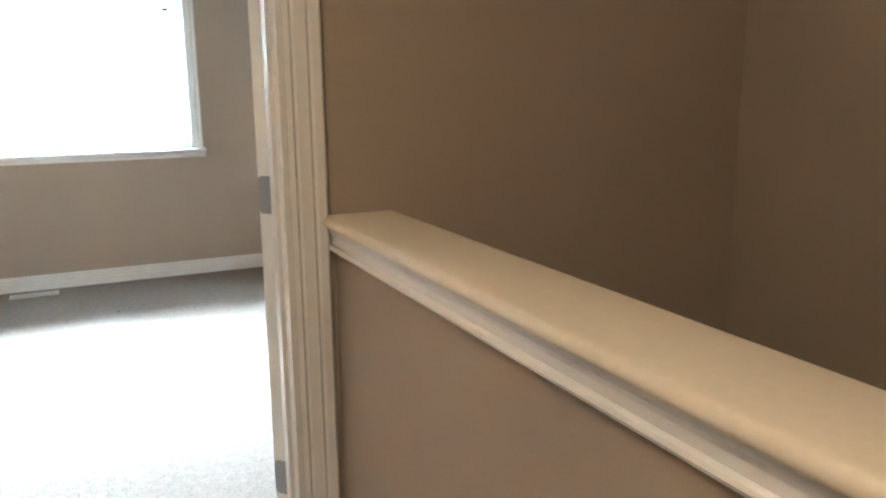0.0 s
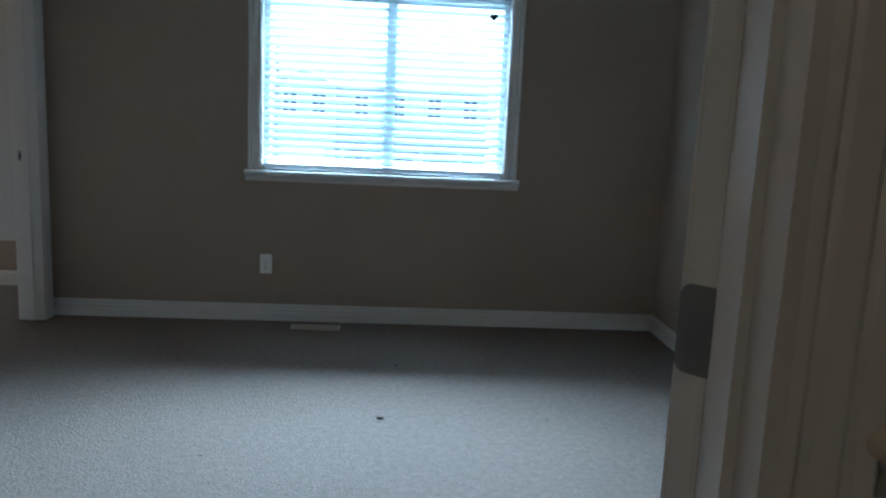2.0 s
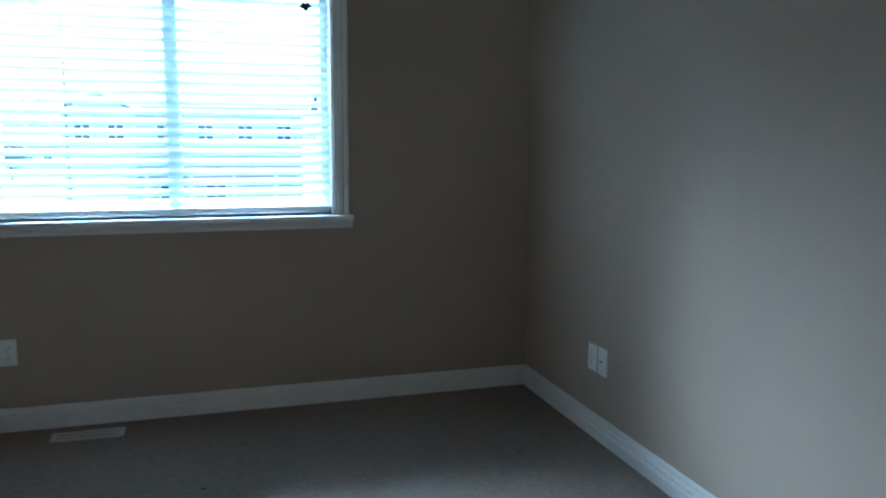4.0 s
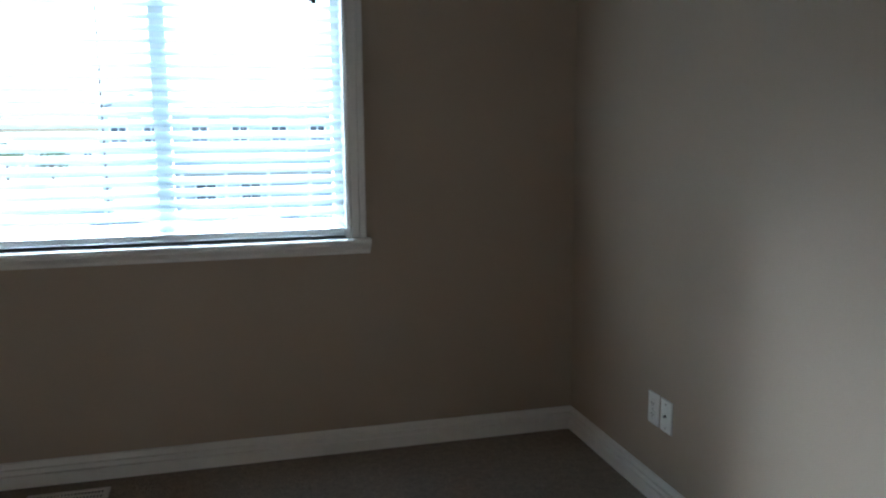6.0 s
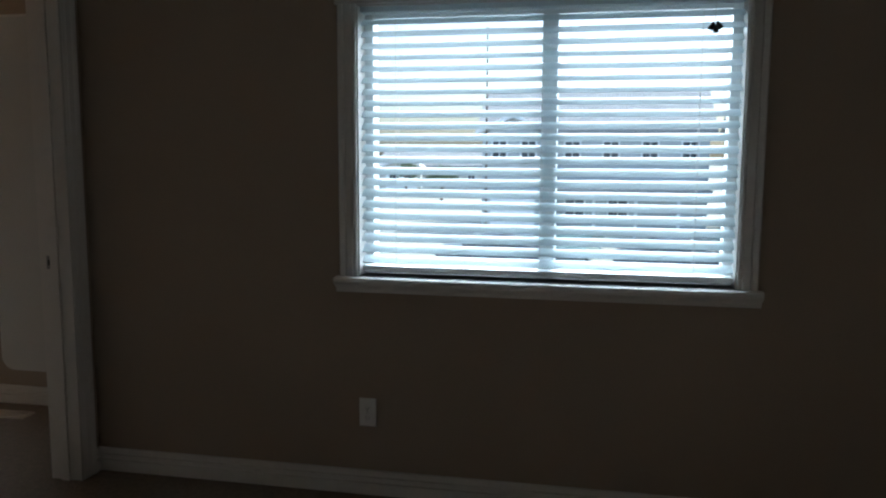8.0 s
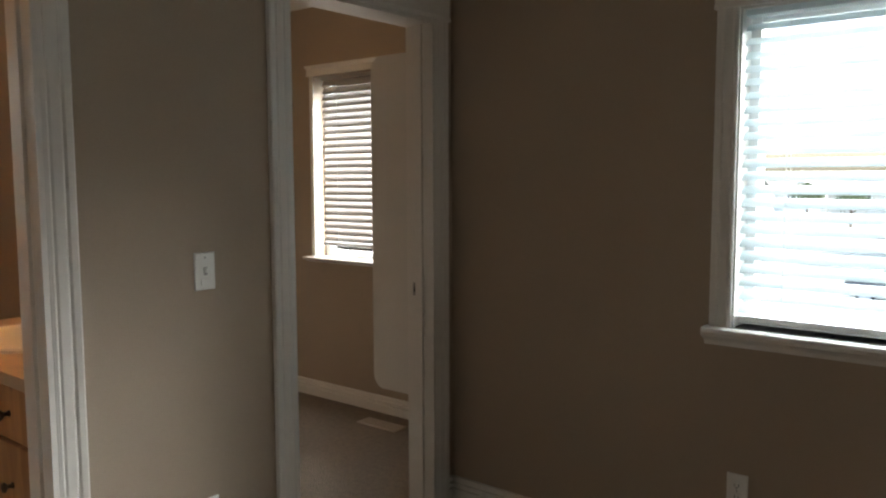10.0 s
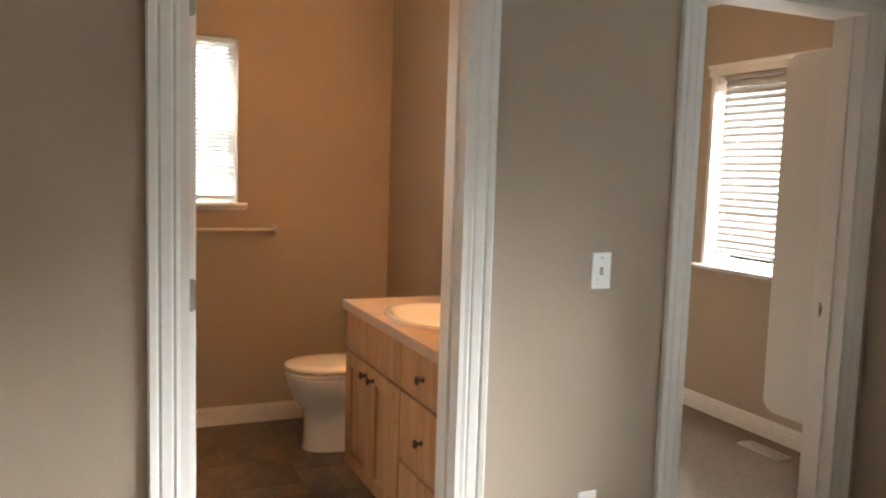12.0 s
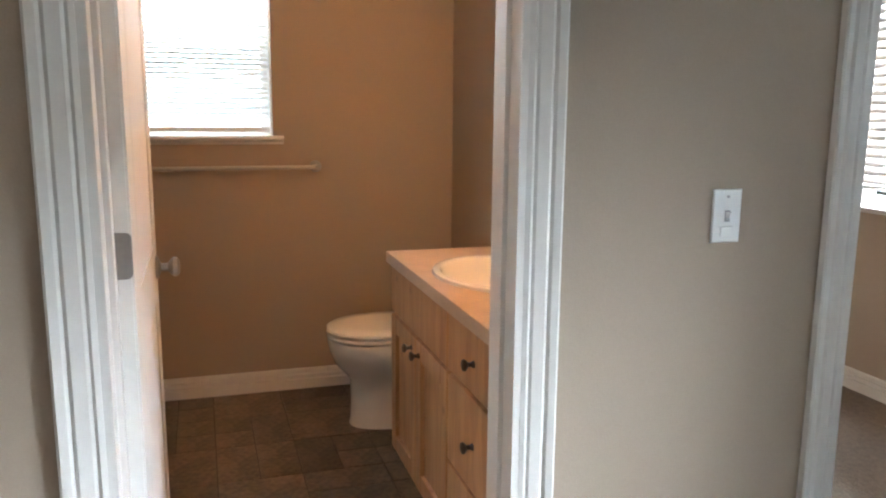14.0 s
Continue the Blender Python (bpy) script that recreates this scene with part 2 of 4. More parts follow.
# ---- the shell ----
XL, XR, YD, YH = -3.585, 0.0, -3.918, -4.02       # west wall, east wall, door wall (room side, hall side)
XB, YB, YC, H = -5.83, -1.12, 0.72, 2.44         # outer west wall, bath/closet wall, closet window wall, ceiling
WX0, WX1, WZ0, WZ1 = -2.394, -0.974, 0.895, 1.938
BY0, BY1, CY0, CY1, DH = -2.475, -1.69, -0.885, -0.121, 2.03
DX0, DX1 = -2.077, -1.334
XW = XL - 0.12
VY0, VY1, VZ0, VZ1 = -2.85, -1.975, 1.208, 2.07   # bath window
CX0, CX1, CZ0, CZ1 = -5.25, -4.05, 0.90, 2.02     # closet window

setting("floor", boxes([(XL - 0.06, YH + 0.06, -0.25, XR, 0, 0), (XW - 2.3, YB + 0.05, -0.25, XL - 0.06, YC, 0),
                        (-2.6, -7.2, -0.25, -1.236, YH + 0.06, 0)]), CARPET, "worn beige cut-pile carpet with small bits of debris", "carpet")
setting("bath_floor", box(XB, -3.2, -0.25, XL - 0.06, YB + 0.05, -0.006), GROUT, "dark grout bed under the bathroom tiles", "floor")
setting("ceiling", boxes([(XB - 0.2, -7.4, H, 0.2, YC + 0.2, H + 0.15)]), CEIL, "flat white painted ceiling", "ceiling")
setting("wall_north", boxes([(XL, 0, -0.25, WX0, 0.17, H), (WX1, 0, -0.25, 0.17, 0.17, H),
                             (WX0, 0, -0.25, WX1, 0.17, WZ0), (WX0, 0, WZ1, WX1, 0.17, H)]), PAINT, "tan painted drywall wall around the wide window", "wall")
setting("wall_east", box(0, -7.2, -2.8, 0.17, 0, H), PAINT, "plain tan painted drywall wall", "wall")
setting("wall_west", boxes([(XW, YD, -0.25, XL, BY0, H), (XW, BY1, -0.25, XL, CY0, H), (XW, CY1, -0.25, XL, YC + 0.17, H),
                            (XW, BY0, DH, XL, BY1, H), (XW, CY0, DH, XL, CY1, H)]), PAINT, "tan painted wall with two door openings", "wall")
setting("wall_south", boxes([(-2.6, YH, -0.25, DX0, YD, H), (XW, YH, -0.25, -2.6, YD, H), (DX1, YH, -2.8, 0, YD, H), (DX0, YH, DH, DX1, YD, H)]),
        PAINT, "tan painted wall between hall and bedroom", "wall")
setting("wall_bath", box(XB, YB, -0.25, XW, YB + 0.1, H), PAINT, "tan painted wall between bathroom and closet", "wall")
setting("wall_outer_west", boxes([(XB - 0.17, -3.2, -0.25, XB, VY0, H), (XB - 0.17, VY1, -0.25, XB, YC + 0.17, H),
                                  (XB - 0.17, VY0, -0.25, XB, VY1, VZ0), (XB - 0.17, VY0, VZ1, XB, VY1, H)]), PAINT,
        "tan painted outer wall with the bathroom window", "wall")
setting("wall_bath_south", box(XB - 0.17, -3.35, -0.25, XW, -3.2, H), PAINT, "plain tan bathroom wall", "wall")
setting("wall_closet", boxes([(XB, YC, -0.25, CX0, YC + 0.17, H), (CX1, YC, -0.25, XW, YC + 0.17, H),
                              (CX0, YC, -0.25, CX1, YC + 0.17, CZ0), (CX0, YC, CZ1, CX1, YC + 0.17, H)]), PAINT, "tan painted closet wall with a window", "wall")
setting("wall_hall_west", box(-2.75, -7.2, -0.25, -2.6, YH, H), PAINT, "plain tan hall wall", "wall")
setting("wall_hall_south", box(-2.75, -7.35, -2.8, 0.17, -7.2, H), PAINT, "plain tan hall wall", "wall")
setting("stairwell_floor", box(-1.2, -7.2, -2.9, 0, YH, -2.8), CARPET, "carpeted floor at the foot of the stairwell", "floor")

# half wall beside the stairs
half_wall = thing("half_wall", (-1.175, -5.6, 0), "tan half wall with a cream painted cap above the stairwell", "half wall", kind="structure")
part("body", box(-1.236, -7.2, -2.8, -1.114, YH, 0.994), PAINT, half_wall)
CAPPROFILE = [(0.0, 0.0), (0.171, 0.0), (0.177, 0.003), (0.181, 0.009), (0.182, 0.014), (0.180, 0.020), (0.175, 0.025), (0.168, 0.027), (0.012, 0.027), (0.005, 0.025), (0.001, 0.019), (-0.001, 0.012), (0.0, 0.004)]
part("cap", prism(CAPPROFILE, (-1.086, -7.2, 0.994), (-1.086, YH - 0.003, 0.994), (-1, 0, 0), (0, 0, 1)), CAP, half_wall, "smooth cream painted cap board", smooth=True)
APRON = [(0, 0), (0.008, 0), (0.016, 0.004), (0.019, 0.010), (0.017, 0.016), (0.010, 0.019), (0.010, 0.034), (0.012, 0.042), (0.017, 0.049), (0.019, 0.0535), (0.019, 0.056), (0, 0.056)]
for side, xw in ((-1, -1.236), (1, -1.114)):
    part("apron_trim", prism(APRON, (xw, -7.2, 0.938), (xw, YH - 0.003, 0.938), (side, 0, 0), (0, 0, 1)), TRIM, half_wall, "grooved white trim below the cap")

# ---- trim ----
BASE = [(0, 0), (0.016, 0), (0.016, 0.046), (0.006, 0.050), (0.006, 0.056), (0.015, 0.060), (0.015, 0.070), (0.004, 0.074), (0.004, 0.080), (0.012, 0.084), (0.010, 0.096), (0.004, 0.1), (0, 0.1)]


def baseboard(a, b, out):
    tagged(part("baseboard", prism(BASE, (*a, 0), (*b, 0), (*out, 0), (0, 0, 1)), TRIM), "white grooved wooden baseboard along the wall", "baseboard", kind="structure")


CASW = 0.078
CAS = [(0, 0), (0, 0.012), (0.010, 0.015), (0.016, 0.011), (0.022, 0.015), (0.045, 0.018), (0.052, 0.013), (0.058, 0.019), (CASW - 0.005, 0.022), (CASW, 0.018), (CASW, 0)]
CROWN = [(0, 0), (0.022, 0), (0.022, 0.012), (0.016, 0.018), (0.016, 0.085), (0.03, 0.095), (0.042, 0.115), (0.042, 0.125), (0, 0.125)]


def casing_side(parent, edge, away, out, z0, z1, wide=1.0):
    """A fluted upright board: edge is the opening's edge, away points from the opening, out from the wall."""
    part("casing", prism([(p * wide, q) for p, q in CAS], (*edge, z0), (*edge, z1), (*away, 0), (*out, 0)), TRIM, parent)


def door_trim(name, x0, y0, x1, y1, out, label, both, wide=1.0):
    """Jamb lining and casings of an opening whose ends lie on one wall face."""
    t = thing(name, ((x0 + x1) / 2, (y0 + y1) / 2, 0), label, "door frame", kind="structure")
    a, b = Vector((x0, y0)), Vector((x1, y1))
    along = (b - a).normalized()
    o = Vector(out)
    casing_side(t, a + o * 0.001, -along, o, 0, DH, wide)
    casing_side(t, b + o * 0.001, along, o, 0, DH, wide)
    part("head_casing", prism(CROWN, (*(a - along * (CASW * wide + 0.012) + o * 0.001), DH), (*(b + along * (CASW * wide + 0.012) + o * 0.001), DH), (*o, 0), (0, 0, 1)), TRIM, t)
    back = Vector(both)
    casing_side(t, a + back - o * 0.001, -along, -o, 0, DH)
    casing_side(t, b + back - o * 0.001, along, -o, 0, DH)
    part("head_casing", prism(CROWN, (*(a - along * CASW + back - o * 0.001), DH), (*(b + along * CASW + back - o * 0.001), DH), (*-o, 0), (0, 0, 1)), TRIM, t)
    for e, s in ((a, 1), (b, -1)):
        p, q = e + o * 0.012, e + along * s * 0.016 + back - o * 0.012
        part("jamb", box(p.x, p.y, 0, q.x, q.y, DH), TRIM, t)
        mid = e + back * 0.5
        p, q = mid + along * s * 0.016 - o * 0.018, mid + along * s * 0.027 + o * 0.018
        part("door_stop", box(p.x, p.y, 0, q.x, q.y, DH - 0.016), TRIM, t)
    p, q = a + along * 0.016 + o * 0.012, b - along * 0.016 + back - o * 0.012
    part("head_jamb", box(p.x, p.y, DH - 0.016, q.x, q.y, DH), TRIM, t)
    return t


bath_frame = door_trim("bathroom_door_frame", XL, BY0, XL, BY1, (1, 0), "white painted fluted door frame of the bathroom", both=(-0.12, 0))
closet_frame = door_trim("closet_door_frame", XL, CY0, XL, CY1, (1, 0), "white painted fluted door frame of the closet", both=(-0.12, 0))
bed_frame = door_trim("bedroom_door_frame", DX0, YH, DX1, YH, (0, -1), "white painted fluted door frame of the bedroom", both=(0, 0.102), wide=1.04)
plate = part("strike_plate", box(-3.655, CY1 - 0.0185, 0.90, -3.685, CY1 - 0.0155, 0.955, 0.001), NICKEL, closet_frame, "small satin nickel strike plate")
part("latch_hole", box(-3.664, CY1 - 0.020, 0.915, -3.677, CY1 - 0.018, 0.94), DARK, plate)

baseboard((XL, 0), (0, 0), (0, -1))
baseboard((0, 0), (0, YD), (-1, 0))
baseboard((XL, CY1 + CASW), (XL, 0), (1, 0))
baseboard((XL, BY1 + CASW), (XL, CY0 - CASW), (1, 0))
baseboard((XL, YD), (XL, BY0 - CASW), (1, 0))
baseboard((XL, YD), (DX0 - CASW, YD), (0, 1))
baseboard((DX1 + CASW, YD), (0, YD), (0, 1))
baseboard((XB, -3.2), (XB, YB), (1, 0))
baseboard((XB, YB), (-4.83, YB), (0, -1))
baseboard((XB, YC), (XW, YC), (0, -1))
baseboard((XB, YB + 0.1), (XB, YC), (1, 0))
baseboard((-2.6, YH), (DX0 - CASW, YH), (0, -1))
baseboard((-2.6, -7.2), (-2.6, YH), (1, 0))


# ---- windows and blinds ----
def frame_ring(x0, z0, x1, z1, w, y0, y1):
    return boxes([(x0, y0, z0, x0 + w, y1, z1), (x1 - w, y0, z0, x1, y1, z1), (x0 + w, y0, z0, x1 - w, y1, z0 + w), (x0 + w, y0, z1 - w, x1 - w, y1, z1)], 0.003)


def slat_mesh(length, depth, tilt, crown=0.004):
    """A slightly curved slat along x about its own middle."""
    ca, sa = math.cos(tilt), math.sin(tilt)
    top, low = [], []
    for i in range(7):
        u = (i / 6 - 0.5) * depth
        h = crown * (1 - (2 * u / depth) ** 2)
        for lst, th in ((top, 0.0014), (low, -0.0014)):
            lst.append((u * ca - (h + th) * sa, u * sa + (h + th) * ca))
    prof = top + low[::-1]
    return loft([[(x, p, q) for p, q in prof] for x in (-length / 2, length / 2)])


def blind(name, x0, x1, z0, z1, y, tilt, pitch, depth, mat, label, m=None, cord_at=(0.12, 0.5, 0.88), wand=0.2):
    """A lowered blind, built facing -y in the plane y; m turns it to its wall."""
    t = thing(name, ((x0 + x1) / 2, y, z0), label, "window blind")
    part("headrail", box(x0, y - 0.028, z1 - 0.022, x1, y + 0.028, z1, 0.003), mat, t, "white headrail")
    part("bottom_rail", box(x0, y - 0.026, z0 + 0.012, x1, y + 0.026, z0 + 0.036, 0.006), VINYL, t, "thicker bottom rail")
    n = int((z1 - 0.032 - z0 - 0.06) / pitch) + 1
    bm = slat_mesh(x1 - x0, depth, radians(tilt))
    first = part("slat", bm, mat, t, smooth=True)
    first.matrix_basis = Matrix.Translation(((x0 + x1) / 2, y, z0 + 0.06))
    for i in range(1, n):
        s = new("slat", first.data)
        s.parent = t
        s.matrix_parent_inverse = t.matrix_basis.inverted()
        s.matrix_basis = Matrix.Translation(((x0 + x1) / 2 + random.uniform(-0.0015, 0.0015), y, z0 + 0.06 + i * pitch)) @ pose(0, 0, 0, random.uniform(-1.2, 1.2), random.uniform(-0.12, 0.12), 0)
    for f in cord_at:
        xx = x0 + (x1 - x0) * f
        bm = bmesh.new()
        for dy in (-depth / 2 + 0.001, depth / 2 - 0.001):
            cyl_into(bm, (xx, y + dy, z0 + 0.03), (xx, y + dy, z1 - 0.04), 0.0011, seg=6)
        part("ladder_cord", bm, CORD, t)
    if wand:
        xx = x0 + (x1 - x0) * wand
        part("tilt_wand", cyl((xx, y - 0.036, z1 - 0.045), (xx, y - 0.04, z1 - 0.55), 0.004, seg=8), VINYL, t, "thin clear tilt wand")
    return t


win = thing("window_1", (-1.68, 0, WZ0), "wide sliding window with white casing and a moulded sill", "window", kind="structure")
part("window_frame", frame_ring(WX0, WZ0, WX1, WZ1, 0.04, 0.09, 0.165), VINYL, win)
part("mullion", box(-1.692, 0.085, WZ0 + 0.04, -1.632, 0.15, WZ1 - 0.04, 0.003), VINYL, win)
for xa, xb in ((WX0 + 0.04, -1.692), (-1.632, WX1 - 0.04)):
    g = part("pane", box(xa, 0.118, WZ0 + 0.04, xb, 0.123, WZ1 - 0.04), GLASS, win)
    g.visible_shadow = False
part("reveal", boxes([(WX0 - 0.001, 0, WZ0, WX0 + 0.006, 0.09, WZ1), (WX1 - 0.006, 0, WZ0, WX1 + 0.001, 0.09, WZ1), (WX0, 0, WZ1 - 0.006, WX1, 0.09, WZ1)]), TRIM, win)
for xe, s in ((WX0, -1), (WX1, 1)):
    part("casing", prism([(p * 0.9, q) for p, q in CAS], (xe, -0.001, WZ0), (xe, -0.001, WZ1), (s, 0, 0), (0, -1, 0)), TRIM, win)
part("head_casing", prism([(p, q * 0.72) for p, q in CROWN], (WX0 - 0.08, -0.001, WZ1), (WX1 + 0.08, -0.001, WZ1), (0, -1, 0), (0, 0, 1)), TRIM, win)
SILL = [(0, 0.0), (0.016, 0.0), (0.02, 0.014), (0.034, 0.026), (0.05, 0.034), (0.055, 0.046), (0.052, 0.058), (0.045, 0.062), (-0.09, 0.062), (-0.09, 0.05), (0, 0.05)]
part("window_sill", prism(SILL, (WX0 - 0.085, 0, WZ0 - 0.062), (WX1 + 0.085, 0, WZ0 - 0.062), (0, -1, 0), (0, 0, 1)), TRIM, win, "moulded white window sill")
wb = blind("window_blind", WX0 + 0.009, WX1 - 0.009, WZ0 + 0.004, WZ1 - 0.004, 0.048, 31, 0.0437, 0.05, SLAT, "lowered white slatted blind with its slats half open", cord_at=(0.1, 0.5, 0.9), wand=0.0)
TASSEL = [(0.028, 0.003), (0.024, 0.006), (0.010, 0.009), (0.0, 0.011)]
for dx, dz, lean in ((-0.012, -0.004, -28), (0.002, -0.012, 4), (0.014, -0.002, 30)):
    tas = part("tassel", loft([ellipse(0, 0, z - 0.028, r, r, 10) for z, r in TASSEL]), DARK, wb, "dark cord tassel", smooth=True)
    tas.matrix_basis = pose(-1.085 + dx * 0.4, 0.012, 1.842 + dz, 0, -lean, 0)
part("pull_cord", cyl((-1.085, 0.012, 1.84), (-1.085, 0.012, WZ1 - 0.03), 0.0014, seg=6), CORD, wb)

win2 = thing("window_2", (-4.65, YC, CZ0), "closet window with a white painted surround", "window", kind="structure")
part("window_frame", frame_ring(CX0, CZ0, CX1, CZ1, 0.04, YC + 0.09, YC + 0.16), VINYL, win2)
g = part("pane", box(CX0 + 0.04, YC + 0.12, CZ0 + 0.04, CX1 - 0.04, YC + 0.125, CZ1 - 0.04), GLASS, win2)
g.visible_shadow = False
for xe, s in ((CX0, -1), (CX1, 1)):
    part("casing", prism([(p * 0.35, q * 0.5) for p, q in CAS], (xe, YC - 0.001, CZ0), (xe, YC - 0.001, CZ1), (s, 0, 0), (0, -1, 0)), TRIM, win2)
part("head_casing", prism([(p * 0.7, q * 0.5) for p, q in CROWN], (CX0 - 0.05, YC - 0.001, CZ1), (CX1 + 0.05, YC - 0.001, CZ1), (0, -1, 0), (0, 0, 1)), TRIM, win2)
part("window_sill", prism([(p, q * 0.5) for p, q in SILL], (CX0 - 0.07, YC, CZ0 - 0.031), (CX1 + 0.07, YC, CZ0 - 0.031), (0, -1, 0), (0, 0, 1)), TRIM, win2)
blind("closet_blind", CX0 + 0.045, CX1 - 0.01, CZ0 + 0.06, CZ1 - 0.004, YC + 0.045, 58, 0.0415, 0.05, SLAT_SHADED, "lowered white slatted blind tilted nearly closed", wand=0.0)

win3 = thing("window_3", (XB, (VY0 + VY1) / 2, VZ0), "bathroom window set in a plain drywall opening", "window", kind="structure")
part("window_frame", boxes([(XB - 0.16, VY0, VZ0, XB - 0.1, VY0 + 0.04, VZ1), (XB - 0.16, VY1 - 0.04, VZ0, XB - 0.1, VY1, VZ1),
                            (XB - 0.16, VY0 + 0.04, VZ0, XB - 0.1, VY1 - 0.04, VZ0 + 0.04), (XB - 0.16, VY0 + 0.04, VZ1 - 0.04, XB - 0.1, VY1 - 0.04, VZ1),
                            (XB - 0.15, VY0 + 0.04, 1.62, XB - 0.1, VY1 - 0.04, 1.66)]), VINYL, win3)
g = part("pane", box(XB - 0.13, VY0 + 0.04, VZ0 + 0.04, XB - 0.125, VY1 - 0.04, VZ1 - 0.04), GLASS, win3)
g.visible_shadow = False
part("window_sill", prism([(p * 0.8, q * 0.6) for p, q in SILL], (XB, VY0 - 0.05, VZ0 - 0.037), (XB, VY1 + 0.045, VZ0 - 0.037), (1, 0, 0), (0, 0, 1)), TRIM, win3)
bb = blind("bathroom_blind", VY0 + 0.015, VY1 - 0.015, VZ0 + 0.004, VZ1 - 0.004, 0.0, 30, 0.021, 0.026, SLAT_THIN, "lowered white mini blind glowing with daylight", wand=0.3)
bb.matrix_basis = pose(XB - 0.05, 0, 0, 0, 0, 90) @ bb.matrix_basis


# ---- doors ----
def hinge(parent, m, name="hinge"):
    """A hinge leaf with two rounded corners on the door's edge, its knuckle and screws."""
    w, h, r = 0.034, 0.0445, 0.012
    prof = [(-0.002, -h), (w - r, -h)] + [(w - r + r * math.sin(k * math.pi / 10), -h + r - r * math.cos(k * math.pi / 10)) for k in range(1, 6)]
    prof += [(p, -q) for p, q in prof[::-1]]
    leaf = part(name, loft([[(p, yy, q) for p, q in prof] for yy in (-0.001, 0.0022)]), NICKEL, parent, "satin nickel hinge leaf with rounded corners")
    leaf.matrix_basis = m
    for k in range(5):
        za = -h + k * h * 0.4
        part("knuckle", cyl((-0.004, 0.005, za + 0.0006), (-0.004, 0.005, za + h * 0.4 - 0.0006), 0.0065, seg=12), NICKEL, leaf)
    for z in (-0.03, 0.0, 0.03):
        xs = 0.018 + 0.006 * (1 if z else -1)
        part("screw", cyl((xs, 0.0022, z), (xs, 0.0032, z), 0.004, seg=10), BRONZE, leaf)
    return leaf


def knob_set(parent, m):
    base = part("door_knob", loft([ellipse(0, 0, z, r, r, 20) for z, r in ((0, 0.032), (0.006, 0.032), (0.01, 0.02), (0.014, 0.011), (0.032, 0.011), (0.037, 0.02), (0.046, 0.027), (0.056, 0.026), (0.062, 0.016), (0.063, 0.004))]), NICKEL, parent, "satin nickel round door knob", smooth=True)
    base.matrix_basis = m
    return base


def panel_door(name, width, label, m):
    """A two-panel door, hinged at the origin, leaf along +x, its faces at y = 0 and 0.035."""
    t = thing(name, (0, 0, 0), label, "door")
    part("leaf", box(0, 0.004, 0.012, width, 0.031, DH - 0.02, 0.002), DOORW, t)
    w = 0.105
    for y0, y1 in ((0.0, 0.004), (0.031, 0.035)):
        part("stiles", boxes([(0, y0, 0.012, w, y1, DH - 0.02), (width - w, y0, 0.012, width, y1, DH - 0.02), (w, y0, 0.012, width - w, y1, 0.2),
                              (w, y0, 0.82, width - w, y1, 0.97), (w, y0, DH - 0.14, width - w, y1, DH - 0.02)]), DOORW, t)
        s = 1 if y0 else -1
        for za, zb in ((0.2, 0.82), (0.97, DH - 0.14)):
            yb = 0.031 if s > 0 else 0.004
            part("panel", loft([[(w + 0.02 + i, yb + s * d, za + 0.02 + i), (width - w - 0.02 - i, yb + s * d, za + 0.02 + i), (width - w - 0.02 - i, yb + s * d, zb - 0.02 - i), (w + 0.02 + i, yb + s * d, zb - 0.02 - i)]
                                for i, d in ((0, -0.0005), (0.035, 0.0035))]), DOORW, t)
    for z in (0.34, 1.06, 1.83):
        hinge(t, Matrix.Translation((0, 0, z)) @ Matrix(((0, -1, 0, 0), (1, 0, 0, 0), (0, 0, 1, 0), (0, 0, 0, 1))))
    knob_set(t, pose(width - 0.06, 0.0, 0.905, 90, 0, 0))
    knob_set(t, pose(width - 0.06, 0.035, 0.905, -90, 0, 0))
    t.matrix_basis = m
    return t


panel_door("bathroom_door", 0.735, "white two-panel door standing wide open into the bathroom", Matrix.Translation((XW - 0.004, BY0 + 0.0175, 0)) @ Matrix.Diagonal((-1, 1, 1, 1)))
panel_door("bedroom_door", 0.705, "white two-panel door standing wide open into the bedroom", pose(DX1 - 0.017, YD + 0.006, 0, 0, 0, 40))


